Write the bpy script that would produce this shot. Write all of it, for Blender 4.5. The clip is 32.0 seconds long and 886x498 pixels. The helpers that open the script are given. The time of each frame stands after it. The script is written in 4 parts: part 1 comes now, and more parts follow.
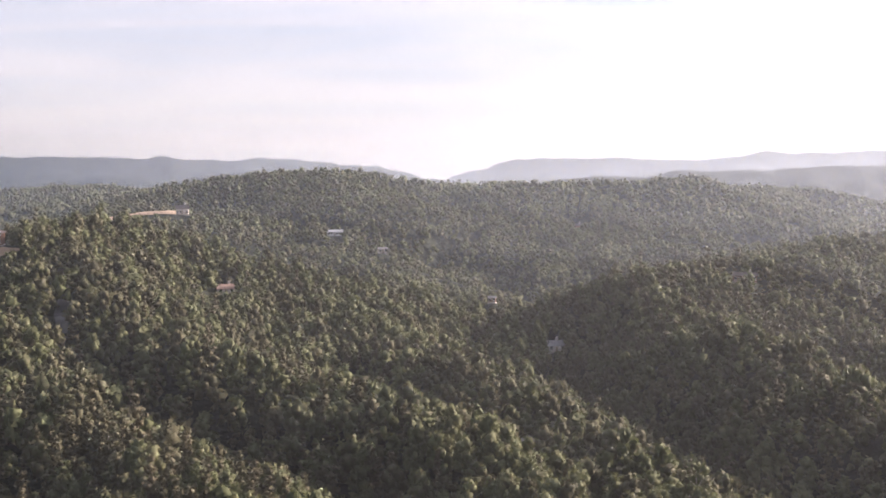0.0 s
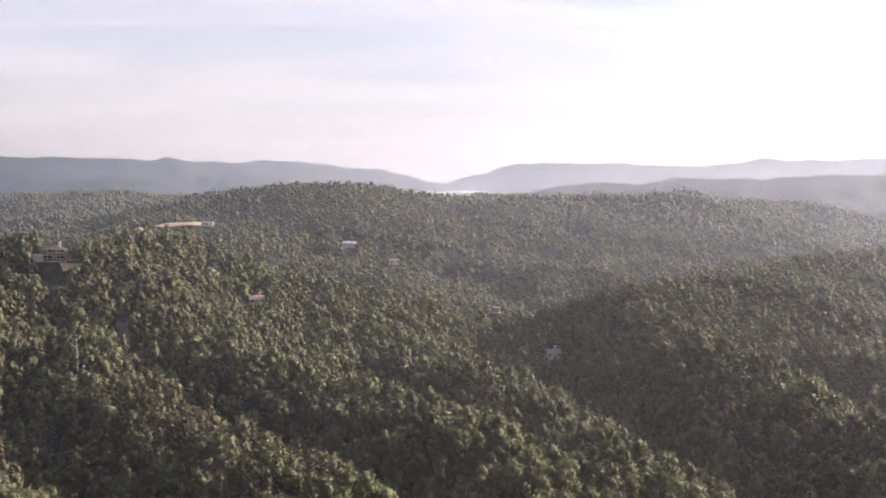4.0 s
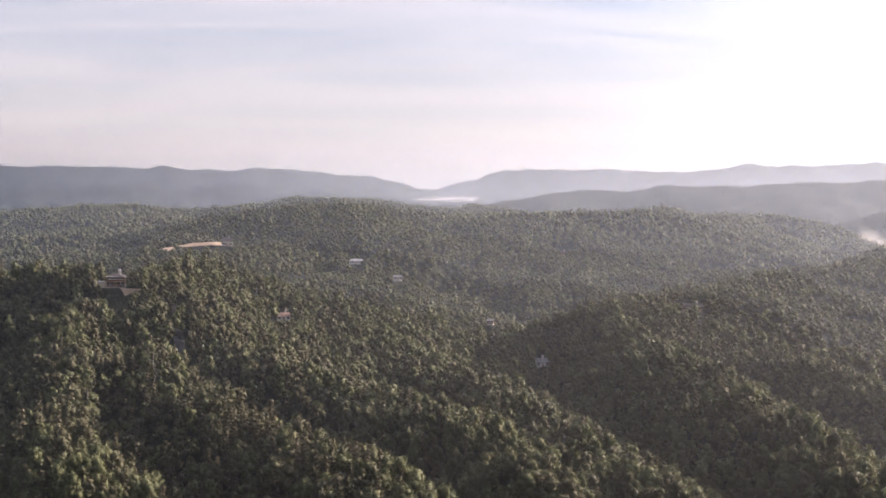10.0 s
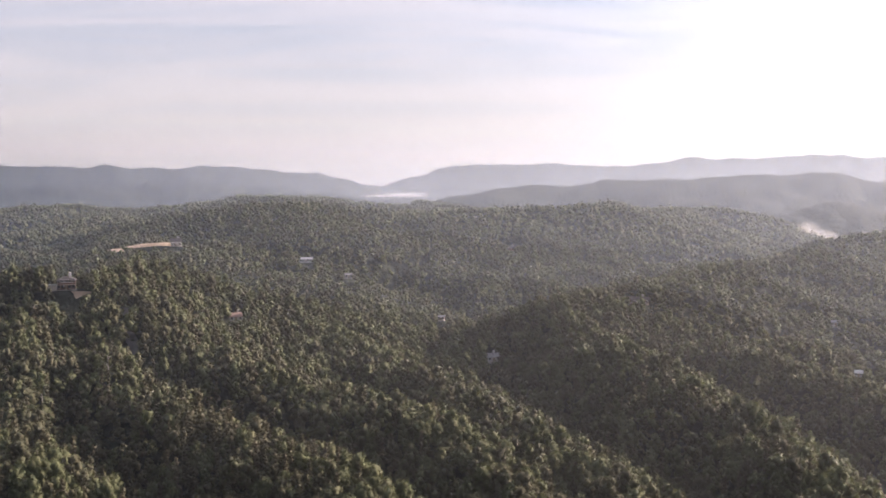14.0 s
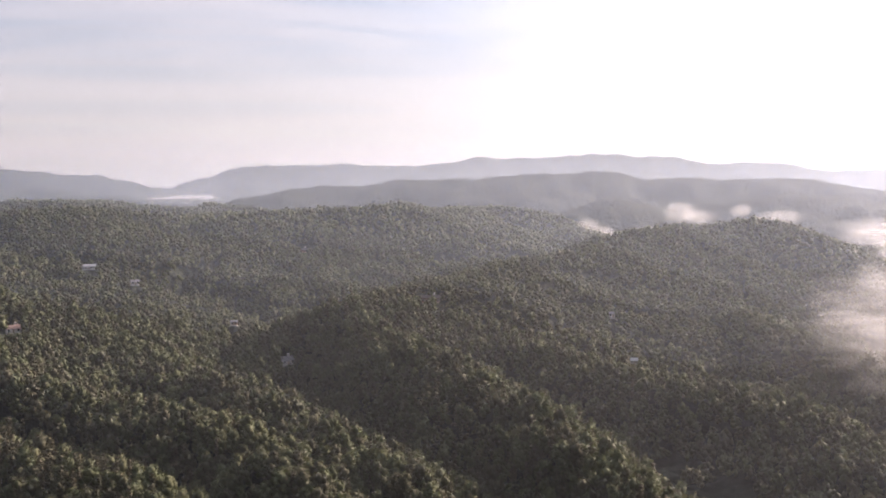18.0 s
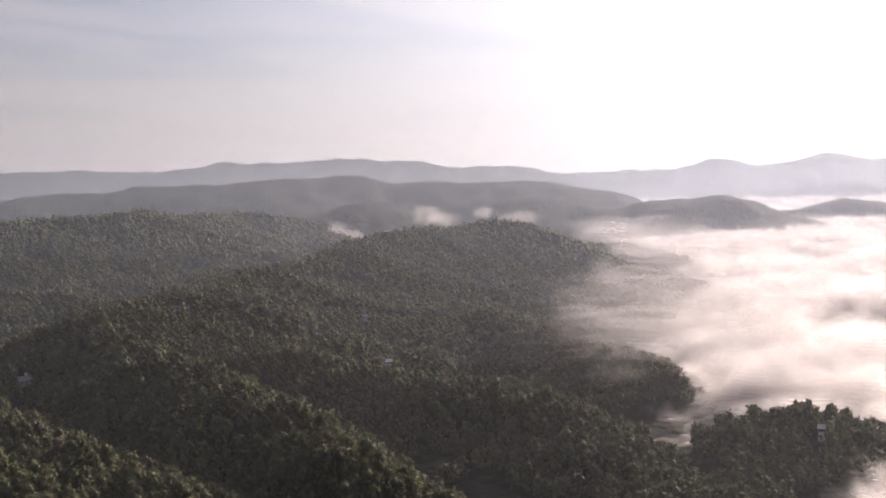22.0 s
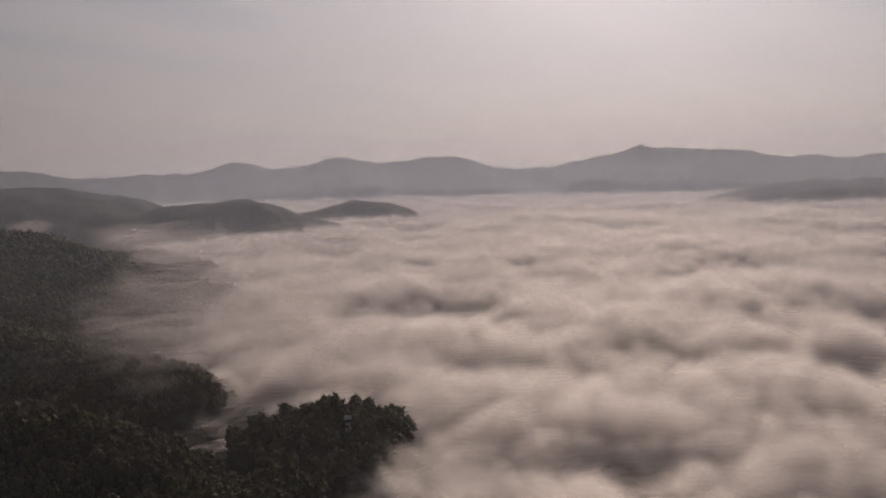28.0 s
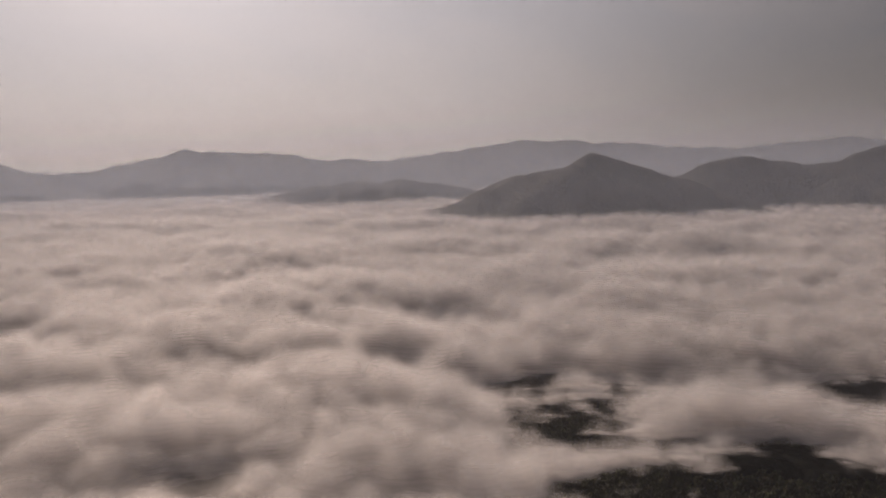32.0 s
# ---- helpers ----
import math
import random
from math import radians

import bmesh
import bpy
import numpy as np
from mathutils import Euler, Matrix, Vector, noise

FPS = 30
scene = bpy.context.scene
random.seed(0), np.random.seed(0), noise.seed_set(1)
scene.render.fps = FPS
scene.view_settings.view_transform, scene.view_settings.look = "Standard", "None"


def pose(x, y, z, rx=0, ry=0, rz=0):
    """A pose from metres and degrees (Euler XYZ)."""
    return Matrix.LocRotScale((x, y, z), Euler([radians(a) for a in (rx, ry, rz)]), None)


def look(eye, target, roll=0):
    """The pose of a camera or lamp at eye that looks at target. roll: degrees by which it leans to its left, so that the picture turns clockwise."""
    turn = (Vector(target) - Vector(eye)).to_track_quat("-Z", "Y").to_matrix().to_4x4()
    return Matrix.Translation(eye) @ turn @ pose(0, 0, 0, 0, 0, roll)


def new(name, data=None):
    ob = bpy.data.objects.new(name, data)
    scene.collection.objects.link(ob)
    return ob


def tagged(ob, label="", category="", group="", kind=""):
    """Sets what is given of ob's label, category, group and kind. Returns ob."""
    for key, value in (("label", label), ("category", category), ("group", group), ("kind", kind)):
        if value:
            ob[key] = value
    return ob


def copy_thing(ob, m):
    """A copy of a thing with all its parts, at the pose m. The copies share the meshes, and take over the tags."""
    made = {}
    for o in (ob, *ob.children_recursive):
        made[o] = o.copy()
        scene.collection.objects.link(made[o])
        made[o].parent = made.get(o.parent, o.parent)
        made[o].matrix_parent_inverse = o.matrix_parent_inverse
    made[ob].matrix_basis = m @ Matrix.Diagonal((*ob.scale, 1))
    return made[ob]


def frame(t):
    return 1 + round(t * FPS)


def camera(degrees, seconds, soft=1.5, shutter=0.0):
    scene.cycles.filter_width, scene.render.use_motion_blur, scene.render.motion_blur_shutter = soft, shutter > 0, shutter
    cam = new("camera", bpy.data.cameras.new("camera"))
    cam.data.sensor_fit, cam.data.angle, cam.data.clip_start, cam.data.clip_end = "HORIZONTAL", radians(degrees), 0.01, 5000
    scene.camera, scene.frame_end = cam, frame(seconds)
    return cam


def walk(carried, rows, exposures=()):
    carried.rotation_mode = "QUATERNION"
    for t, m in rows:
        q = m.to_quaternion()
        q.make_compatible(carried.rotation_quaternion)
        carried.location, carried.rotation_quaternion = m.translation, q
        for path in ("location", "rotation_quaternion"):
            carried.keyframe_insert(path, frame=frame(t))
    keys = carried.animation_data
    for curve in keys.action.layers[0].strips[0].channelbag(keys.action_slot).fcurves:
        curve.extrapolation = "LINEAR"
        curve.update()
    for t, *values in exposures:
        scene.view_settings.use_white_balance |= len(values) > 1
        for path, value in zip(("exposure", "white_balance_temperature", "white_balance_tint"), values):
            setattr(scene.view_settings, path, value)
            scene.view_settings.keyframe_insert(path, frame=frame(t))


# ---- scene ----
# ---------------------------------------------------------------- camera
cam = camera(45.9, 32.0, soft=1.7)
PATH = [
    (0, 10.8, 116.0, 174.0, 85.61, 0.06, -0.06),
    (0.5, 10.4, 110.2, 175.6, 85.50, 0.08, -0.14),
    (1, 10.0, 104.1, 177.1, 85.42, 0.06, -0.11),
    (1.5, 9.7, 97.8, 178.7, 85.25, 0.11, -0.26),
    (2, 9.1, 91.5, 180.1, 85.21, 0.11, -0.37),
    (2.5, 8.4, 85.1, 181.5, 85.31, -0.01, -0.25),
    (3, 7.5, 78.5, 183.0, 85.50, -0.27, -0.21),
    (3.5, 6.6, 72.0, 184.2, 85.68, -0.52, 0.01),
    (5.5, 4.6, 46.2, 189.9, 85.57, 0.06, 0.09),
    (6, 4.2, 39.8, 191.2, 85.54, 0.35, 0.08),
    (6.5, 3.8, 33.5, 192.7, 85.39, 0.55, -0.22),
    (7, 3.5, 27.3, 194.3, 85.23, 0.97, -0.49),
    (7.5, 3.0, 20.9, 195.8, 85.21, 1.11, -0.57),
    (8, 2.4, 14.3, 197.4, 85.33, 1.09, -0.58),
    (8.5, 1.4, 7.2, 198.8, 85.55, 0.59, -0.86),
    (9, -0.0, 0.0, 200.0, 85.82, 0.05, -0.89),
    (9.5, -1.0, -6.3, 201.5, 85.89, -0.20, -0.91),
    (10, -1.4, -11.1, 202.7, 85.81, -0.25, -0.59),
    (10.5, -1.6, -14.1, 203.6, 85.62, -0.09, -0.69),
    (11, -1.6, -15.8, 204.0, 85.55, 0.06, -0.91),
    (11.5, -1.5, -16.3, 204.0, 85.53, 0.16, -1.21),
    (12, -1.5, -16.3, 203.9, 85.62, 0.32, -1.33),
    (12.5, -2.0, -16.3, 203.7, 85.67, 0.34, -1.48),
    (13, -3.0, -16.4, 203.8, 85.65, 0.28, -2.04),
    (13.5, -3.4, -16.8, 204.1, 85.60, 0.30, -2.69),
    (15.5, -3.6, -20.6, 205.4, 85.49, 0.44, -7.18),
    (16, -3.7, -20.8, 205.5, 85.50, 0.55, -8.72),
    (16.5, -3.8, -21.1, 205.5, 85.47, 0.57, -10.28),
    (17, -3.8, -21.4, 205.6, 85.47, 0.56, -11.71),
    (17.5, -3.9, -21.7, 205.7, 85.47, 0.63, -13.28),
    (18, -4.0, -22.0, 205.7, 85.47, 0.68, -14.89),
    (18.5, -4.2, -22.2, 205.7, 85.47, 0.74, -16.66),
    (19, -4.4, -22.4, 205.7, 85.49, 0.82, -18.53),
    (19.5, -4.7, -22.4, 205.7, 85.50, 0.82, -20.18),
    (20, -5.0, -22.4, 205.7, 85.48, 0.94, -21.85),
    (20.5, -5.3, -22.4, 205.8, 85.49, 0.95, -23.40),
    (21, -5.6, -22.3, 205.8, 85.52, 0.96, -24.99),
    (21.5, -5.9, -22.2, 205.9, 85.53, 1.06, -26.86),
    (22, -6.3, -21.8, 205.8, 85.51, 1.14, -28.66),
    (22.5, -6.7, -21.5, 205.7, 85.48, 1.13, -30.39),
    (23, -7.2, -21.1, 205.9, 85.48, 1.12, -32.21),
    (23.5, -7.5, -21.0, 206.1, 85.49, 1.16, -34.06),
    (24, -7.8, -20.9, 206.3, 85.45, 1.24, -35.87),
    (24.5, -8.0, -20.8, 206.5, 85.44, 1.30, -37.76),
    (25, -8.1, -20.6, 206.6, 85.39, 1.22, -39.89),
    (25.5, -8.1, -20.6, 206.7, 85.35, 1.26, -42.14),
    (27.5, -8.7, -20.3, 207.0, 85.22, 1.21, -51.79),
    (28, -8.8, -20.3, 207.0, 85.18, 1.31, -54.52),
    (28.5, -8.8, -20.3, 207.1, 85.15, 1.36, -57.41),
    (29, -8.9, -20.1, 207.1, 85.11, 1.46, -60.38),
    (29.5, -8.9, -19.8, 207.0, 85.06, 1.49, -63.40),
    (30, -9.1, -19.4, 207.0, 85.06, 1.40, -66.42),
    (30.5, -9.3, -19.0, 207.0, 85.02, 1.48, -69.30),
    (31, -9.5, -18.6, 207.1, 84.98, 1.50, -72.43),
    (31.5, -9.5, -18.4, 207.3, 84.90, 1.60, -75.65),
    (32, -9.6, -18.3, 207.3, 84.84, 1.34, -78.95),
]
# seconds, stops, white balance
LOOK = [(0, 1.68, 6500, 20), (6, 1.56, 6500, 21), (13, 1.4, 6500, 21), (19, 1.17, 6500, 21), (21, 0.85, 6500, 21), (23, 0.25, 6600, 21), (25, -0.75, 6750, 21),
        (28, -1.08, 6900, 22), (32, -1.12, 6900, 22)]
walk(cam, [(t, pose(x, y, z, rx, ry, rz)) for t, x, y, z, rx, ry, rz in PATH],
     exposures=[(t, e, k, m) for t, e, k, m in LOOK])

# ---------------------------------------------------------------- world and sun
SUN_AZ, SUN_EL = radians(64.5), radians(20.0)
SUN = Vector((math.sin(SUN_AZ) * math.cos(SUN_EL), math.cos(SUN_AZ) * math.cos(SUN_EL), math.sin(SUN_EL)))


class Nodes:
    """Short hand for building node trees."""

    def __init__(self, tree):
        self.tree = tree
        tree.nodes.clear()

    def add(self, kind, ins=None, operation=None):
        n = self.tree.nodes.new(kind)
        if operation:
            n.operation = operation
        for k, v in (ins or {}).items():
            if isinstance(v, bpy.types.NodeSocket):
                self.tree.links.new(v, n.inputs[k])
            else:
                n.inputs[k].default_value = v
        return n

    def math(self, op, a, b=0.0, c=0.0, clamp=False):
        n = self.add("ShaderNodeMath", {0: a, 1: b, 2: c}, op)
        n.use_clamp = clamp
        return n.outputs[0]

    def noise(self, vec, scale, detail=4.0, rough=0.55, distortion=0.0):
        return self.add("ShaderNodeTexNoise", {"Vector": vec, "Scale": scale, "Detail": detail, "Roughness": rough, "Distortion": distortion}).outputs[0]

    def ramp(self, fac, stops):
        n = self.add("ShaderNodeValToRGB", {0: fac})
        el = n.color_ramp.elements
        while len(el) < len(stops):
            el.new(0.5)
        for e, (p, c) in zip(el, stops):
            e.position, e.color = p, (*c, 1) if len(c) == 3 else c
        return n.outputs[0]

    def mix(self, fac, a, b, mode="MIX"):
        n = self.add("ShaderNodeMix")
        n.data_type, n.blend_type = "RGBA", mode
        for k, v in ((0, fac), (6, a), (7, b)):
            if isinstance(v, bpy.types.NodeSocket):
                self.tree.links.new(v, n.inputs[k])
            else:
                n.inputs[k].default_value = (*v, 1) if k else v
        return n.outputs[2]

    def span(self, v, lo, hi, smooth=True):
        n = self.add("ShaderNodeMapRange", {0: v, 1: lo, 2: hi, 3: 0.0, 4: 1.0})
        n.interpolation_type = "SMOOTHSTEP" if smooth else "LINEAR"
        return n.outputs[0]


world = bpy.data.worlds.new("morning_sky")
scene.world = world
world.use_nodes = True
N = Nodes(world.node_tree)
sky = N.add("ShaderNodeTexSky")
sky.sky_type, sky.sun_disc, sky.sun_elevation, sky.sun_rotation = "NISHITA", False, SUN_EL, SUN_AZ
sky.altitude, sky.dust_density = 600.0, 0.6
way = N.add("ShaderNodeTexCoord").outputs["Generated"]
unit = N.add("ShaderNodeVectorMath", {0: way}, "NORMALIZE").outputs[0]
sep = N.add("ShaderNodeSeparateXYZ", {0: unit})
toward = N.math("MAXIMUM", N.add("ShaderNodeVectorMath", {0: unit, 1: (math.sin(SUN_AZ) * 0.95, math.cos(SUN_AZ) * 0.95, 0.31)}, "DOT_PRODUCT").outputs["Value"], 0.0)
up = N.math("MAXIMUM", sep.outputs[2], 0.0)
# high thin cirrus: project the direction on a flat layer overhead
lift = N.math("ADD", up, 0.09)
cx, cy = N.math("DIVIDE", sep.outputs[0], lift), N.math("DIVIDE", sep.outputs[1], lift)
flat = N.add("ShaderNodeCombineXYZ", {0: cx, 1: cy, 2: 0.0}).outputs[0]
turned = N.add("ShaderNodeMapping", {"Vector": flat, "Rotation": (0, 0, radians(24)), "Scale": (0.35, 1.0, 1.0)}).outputs[0]
cirrus = N.span(N.noise(turned, 1.1, 7.0, 0.55, 0.8), 0.36, 0.58)
veil = N.math("SUBTRACT", 1.0, N.span(up, 0.0, 0.16))
clear = N.mix(veil, (0.56, 0.63, 0.74), (0.84, 0.79, 0.78))
cloud = N.mix(veil, (0.90, 0.87, 0.89), (0.90, 0.83, 0.81))
base = N.mix(N.math("MULTIPLY", cirrus, 0.85), clear, cloud)
glow = N.math("ADD", N.math("MULTIPLY", N.math("POWER", toward, 5.0), 3.0), N.math("MULTIPLY", N.math("POWER", toward, 60.0), 2.6))
shine = N.mix(1.0, base, N.add("ShaderNodeCombineXYZ", {0: glow, 1: glow, 2: glow}).outputs[0], "ADD")
# the sky is dim and blue overhead and away from the sun
level = N.add("ShaderNodeVectorMath", {0: unit, 1: (math.sin(SUN_AZ), math.cos(SUN_AZ), 0.0)}, "DOT_PRODUCT").outputs["Value"]
behind = N.math("SUBTRACT", 1.0, N.span(level, -0.95, -0.4))
over = N.span(up, 0.24, 0.65)
# a low bank of grey cloud far to the south-east
toward_bank = N.add("ShaderNodeVectorMath", {0: unit, 1: (math.sin(radians(122)), math.cos(radians(122)), 0.02)}, "DOT_PRODUCT").outputs["Value"]
bank = N.math("MULTIPLY", N.span(toward_bank, 0.72, 1.0), N.math("SUBTRACT", 0.75, N.math("MULTIPLY", N.span(up, 0.03, 0.2), 0.3)))
shine = N.mix(bank, shine, (0.30, 0.29, 0.31))
warm = N.mix(over, shine, (0.5, 0.54, 0.62))
warm = N.mix(behind, warm, (0.1, 0.12, 0.16))
bg1 = N.add("ShaderNodeBackground", {"Color": sky.outputs[0], "Strength": 0.01})
bg2 = N.add("ShaderNodeBackground", {"Color": warm, "Strength": 0.295})
both = N.add("ShaderNodeAddShader", {0: bg1.outputs[0], 1: bg2.outputs[0]})
N.add("ShaderNodeOutputWorld", {0: both.outputs[0]})

sun = new("sun", bpy.data.lights.new("sun", "SUN"))
sun.data.energy, sun.data.angle, sun.data.color = 4.3, radians(5.0), (1.0, 0.86, 0.7)
sun.matrix_world = look(SUN * 100, (0, 0, 0))
scene.cycles.transparent_max_bounces = 80


# ---------------------------------------------------------------- noise in numpy
def lattice(ix, iy, seed):
    h = (ix.astype(np.int64) * 374761393 + iy.astype(np.int64) * 668265263 + seed * 974634777) & 0x7FFFFFFF
    h = ((h ^ (h >> 13)) * 1274126177) & 0x7FFFFFFF
    return ((h ^ (h >> 16)) & 0xFFFF) / 65535.0


def value_noise(x, y, seed=0):
    """Smooth noise, -1 to 1, with one bump per unit."""
    ix, iy = np.floor(x), np.floor(y)
    fx, fy = x - ix, y - iy
    fx, fy = fx * fx * fx * (fx * (fx * 6 - 15) + 10), fy * fy * fy * (fy * (fy * 6 - 15) + 10)
    a, b = lattice(ix, iy, seed), lattice(ix + 1, iy, seed)
    c, d = lattice(ix, iy + 1, seed), lattice(ix + 1, iy + 1, seed)
    return 2 * ((a + (b - a) * fx) * (1 - fy) + (c + (d - c) * fx) * fy) - 1


def fbm(x, y, size, octaves=4, seed=0, gain=0.5):
    total, amp = 0, 1.0
    for k in range(octaves):
        c, s = math.cos(0.7 * k), math.sin(0.7 * k)
        total = total + amp * value_noise((x * c - y * s) / size, (x * s + y * c) / size, seed + k)
        size, amp = size / 2.03, amp * gain
    return total


def smooth(a, b, v):
    k = np.clip((v - a) / (b - a), 0, 1)
    return k * k * (3 - 2 * k)


# ---------------------------------------------------------------- the lie of the land
# Crest lines, as x, y and the height of the tree tops along them; the second number of a line is how steeply its flanks fall.
CRESTS = [
    # house ridge
    (0.42, [(-206, 521, 154), (-175, 511, 153), (-150, 519, 155), (-132, 575, 152), (-103, 601, 143), (-64, 607, 130), (-19, 610, 116), (32, 629, 102)]),
    # pine spur
    (0.78, [(-120, 413, 134), (-94, 379, 127), (-63, 344, 124), (-40, 312, 121), (-21, 284, 118), (-8, 255, 117)]),
    # drive spur
    (0.78, [(-120, 485, 133), (-76, 454, 127), (-46, 428, 122), (-12, 405, 113), (13, 366, 116), (25, 332, 117), (40, 285, 113)]),
    # middle spur
    (0.78, [(-64, 597, 114), (-16, 520, 111), (23, 449, 111), (44, 398, 110), (59, 355, 110), (73, 312, 108), (78, 279, 108)]),
    # left flank
    (0.70, [(-178, 446, 139), (-148, 393, 129), (-128, 337, 124), (-101, 282, 121)]),
    # right ridge
    (0.40, [(36, 616, 106), (75, 603, 119), (116, 606, 128), (179, 653, 133), (246, 706, 137), (315, 765, 138), (399, 838, 146), (449, 869, 149), (506, 907, 144), (543, 915, 151), (570, 916, 154), (616, 946, 141), (674, 991, 125), (807, 1057, 105), (890, 1093, 101), (941, 1117, 91)]),
    # sunlit spur
    (0.78, [(99, 589, 119), (104, 486, 119), (118, 411, 118), (128, 366, 117), (130, 311, 116), (127, 258, 115)]),
    # second spur
    (0.60, [(186, 651, 106), (214, 536, 103), (247, 478, 97), (265, 422, 95), (276, 391, 92), (279, 353, 90)]),
    # third spur
    (0.45, [(369, 774, 107), (392, 673, 99), (388, 557, 95), (387, 497, 93)]),
    # fog spur a
    (0.45, [(540, 887, 116), (614, 875, 106), (672, 857, 100), (720, 844, 93), (763, 806, 81)]),
    # fog spur b
    (0.45, [(492, 787, 100), (523, 743, 99), (562, 714, 87), (592, 690, 79)]),
    # island
    (0.55, [(347, 345, 76), (359, 338, 85), (376, 329, 88), (388, 323, 84), (396, 319, 74)]),
    # main ridge
    (0.32, [(-191, 980, 167), (-172, 979, 170), (-146, 978, 174), (-114, 972, 176), (-84, 975, 174), (-54, 993, 171), (-17, 1024, 164), (10, 1044, 162), (69, 1072, 165), (138, 1086, 166), (198, 1097, 166), (248, 1117, 167), (304, 1166, 159), (340, 1240, 154)]),
    # left ridge
    (0.24, [(-425, 1000, 136), (-385, 1068, 140), (-335, 1137, 153), (-301, 1198, 154), (-264, 1237, 146)]),
    # main ridge end
    (0.45, [(340, 1240, 154), (430, 1320, 154), (500, 1360, 144), (555, 1370, 122)]),
    # white house spur
    (0.3, [(-95, 960, 168), (-66, 860, 136), (-42, 785, 114), (10, 715, 90)]),
    # clearing spur
    (0.22, [(-311, 1092, 146), (-179, 825, 149), (-140, 765, 132)]),
    # clr2 spur
    (0.26, [(110, 1085, 160), (122, 985, 131), (128, 860, 110)]),
    # back ridge
    (0.25, [(-634, 1508, 144), (-535, 1598, 153), (-478, 1637, 153), (-417, 1674, 145), (-326, 1714, 152), (-229, 1749, 162), (-117, 1780, 159), (-40, 1783, 149), (37, 1783, 144), (122, 1880, 150)]),
    # far left
    (0.30, [(-1716, 4036, 230), (-1337, 4177, 220), (-1235, 4208, 231), (-852, 4301, 209), (-740, 4321, 229), (-582, 4345, 222), (-398, 4366, 200), (-281, 4375, 194), (-187, 4380, 177), (-46, 4383, 146), (37, 4383, 98)]),
    # far right a
    (0.30, [(102, 4632, 109), (202, 4629, 166), (327, 4622, 211), (452, 4611, 223), (747, 4573, 224), (1128, 4494, 214), (1345, 4434, 251), (1466, 4395, 241), (1803, 4269, 252)]),
    # far right b
    (0.30, [(1815, 4257, 260), (2149, 4099, 230), (2235, 4053, 206), (2502, 3894, 216), (2658, 3790, 175), (2823, 3669, 172), (2961, 3559, 175)]),
    # mid right
    (0.30, [(152, 2974, 113), (244, 2967, 137), (352, 2956, 156), (553, 2925, 155), (632, 2909, 173), (850, 2853, 175), (943, 2824, 186), (1154, 2745, 194), (1271, 2693, 173), (1481, 2584, 167), (1676, 2463, 168), (1773, 2394, 146), (1832, 2350, 105)]),
    # near dark a
    (0.30, [(707, 1847, 108), (768, 1823, 132), (817, 1801, 147), (884, 1769, 127), (931, 1745, 105)]),
    # near dark b
    (0.30, [(969, 2171, 67), (1107, 2105, 117), (1206, 2050, 127), (1300, 1992, 147), (1389, 1931, 140), (1465, 1875, 117)]),
    # behind
    (0.30, [(1275, 1888, 80), (1357, 1831, 120), (1435, 1771, 114), (1473, 1740, 132), (1580, 1643, 140), (1631, 1593, 117), (1664, 1560, 90)]),
    # islet
    (0.30, [(1982, 1805, 70), (2027, 1754, 105), (2053, 1724, 118), (2087, 1684, 110), (2119, 1643, 82)]),
    # far c
    (0.30, [(2742, 3667, 161), (2878, 3562, 183), (3027, 3437, 179), (3134, 3340, 218), (3269, 3208, 197), (3366, 3107, 194), (3450, 3013, 241), (3531, 2918, 201), (3654, 2763, 208), (3765, 2611, 211)]),
    # far c2
    (0.30, [(3566, 2874, 209), (3673, 2737, 229), (3746, 2637, 229), (3856, 2474, 185), (3972, 2285, 168), (4089, 2070, 216), (4173, 1896, 258), (4230, 1766, 240), (4330, 1507, 233), (4367, 1399, 199), (4412, 1250, 207), (4480, 983, 178)]),
    # isle right
    (0.30, [(3194, 1121, 68), (3232, 1008, 124), (3245, 964, 115), (3266, 895, 139), (3282, 834, 120), (3299, 765, 140), (3329, 628, 116), (3347, 525, 64)]),
    # dark mountain
    (0.42, [(2422, 477, 90), (2446, 346, 119), (2456, 266, 168), (2464, 174, 179), (2469, 100, 208), (2471, 42, 193), (2471, -86, 150), (2466, -174, 94)]),
    # dark mountain right
    (0.42, [(2815, -66, 109), (2811, -168, 170), (2805, -267, 190), (2789, -404, 167), (2777, -484, 172), (2756, -597, 211), (2732, -698, 212), (2700, -817, 155)]),
    # faint back
    (0.30, [(4575, 1226, 187), (4669, 801, 235), (4709, 523, 272), (4732, 272, 253), (4740, -26, 233), (4726, -388, 211), (4668, -844, 248), (4575, -1262, 190)]),
    # face spur a
    (0.28, [(198, 1097, 160), (177, 1000, 138), (141, 892, 114)]),
    # face spur b
    (0.28, [(304, 1166, 154), (255, 1050, 142), (206, 941, 125)]),
    # face spur c
    (0.28, [(-150, 968, 166), (-138, 900, 146), (-123, 840, 128)]),
]
# Levelled places, as x, y, height and radius.
PADS = [(-158, 507, 145.5, 13), (-192, 818, 139.5, 13), (-214, 828, 141.5, 9), (-204, 834, 143, 9), (-192, 838, 144.5, 10), (-178, 841, 145, 10), (-166, 829, 143, 9), (-64, 848, 127, 10), (-86, 582, 118, 8), (33, 395, 97, 6), (158, 622, 119, 10),
        (60, 571, 94, 8), (39, 700, 99, 8), (123, 980, 124, 12), (-28, 795, 119, 7), (278, 576, 80, 7), (296, 648, 99, 8), (369, 309, 78, 6),
        (-125, 489, 129, 5), (-117, 466, 125, 5), (-112, 450, 119, 5), (-108, 440, 114.5, 5)]


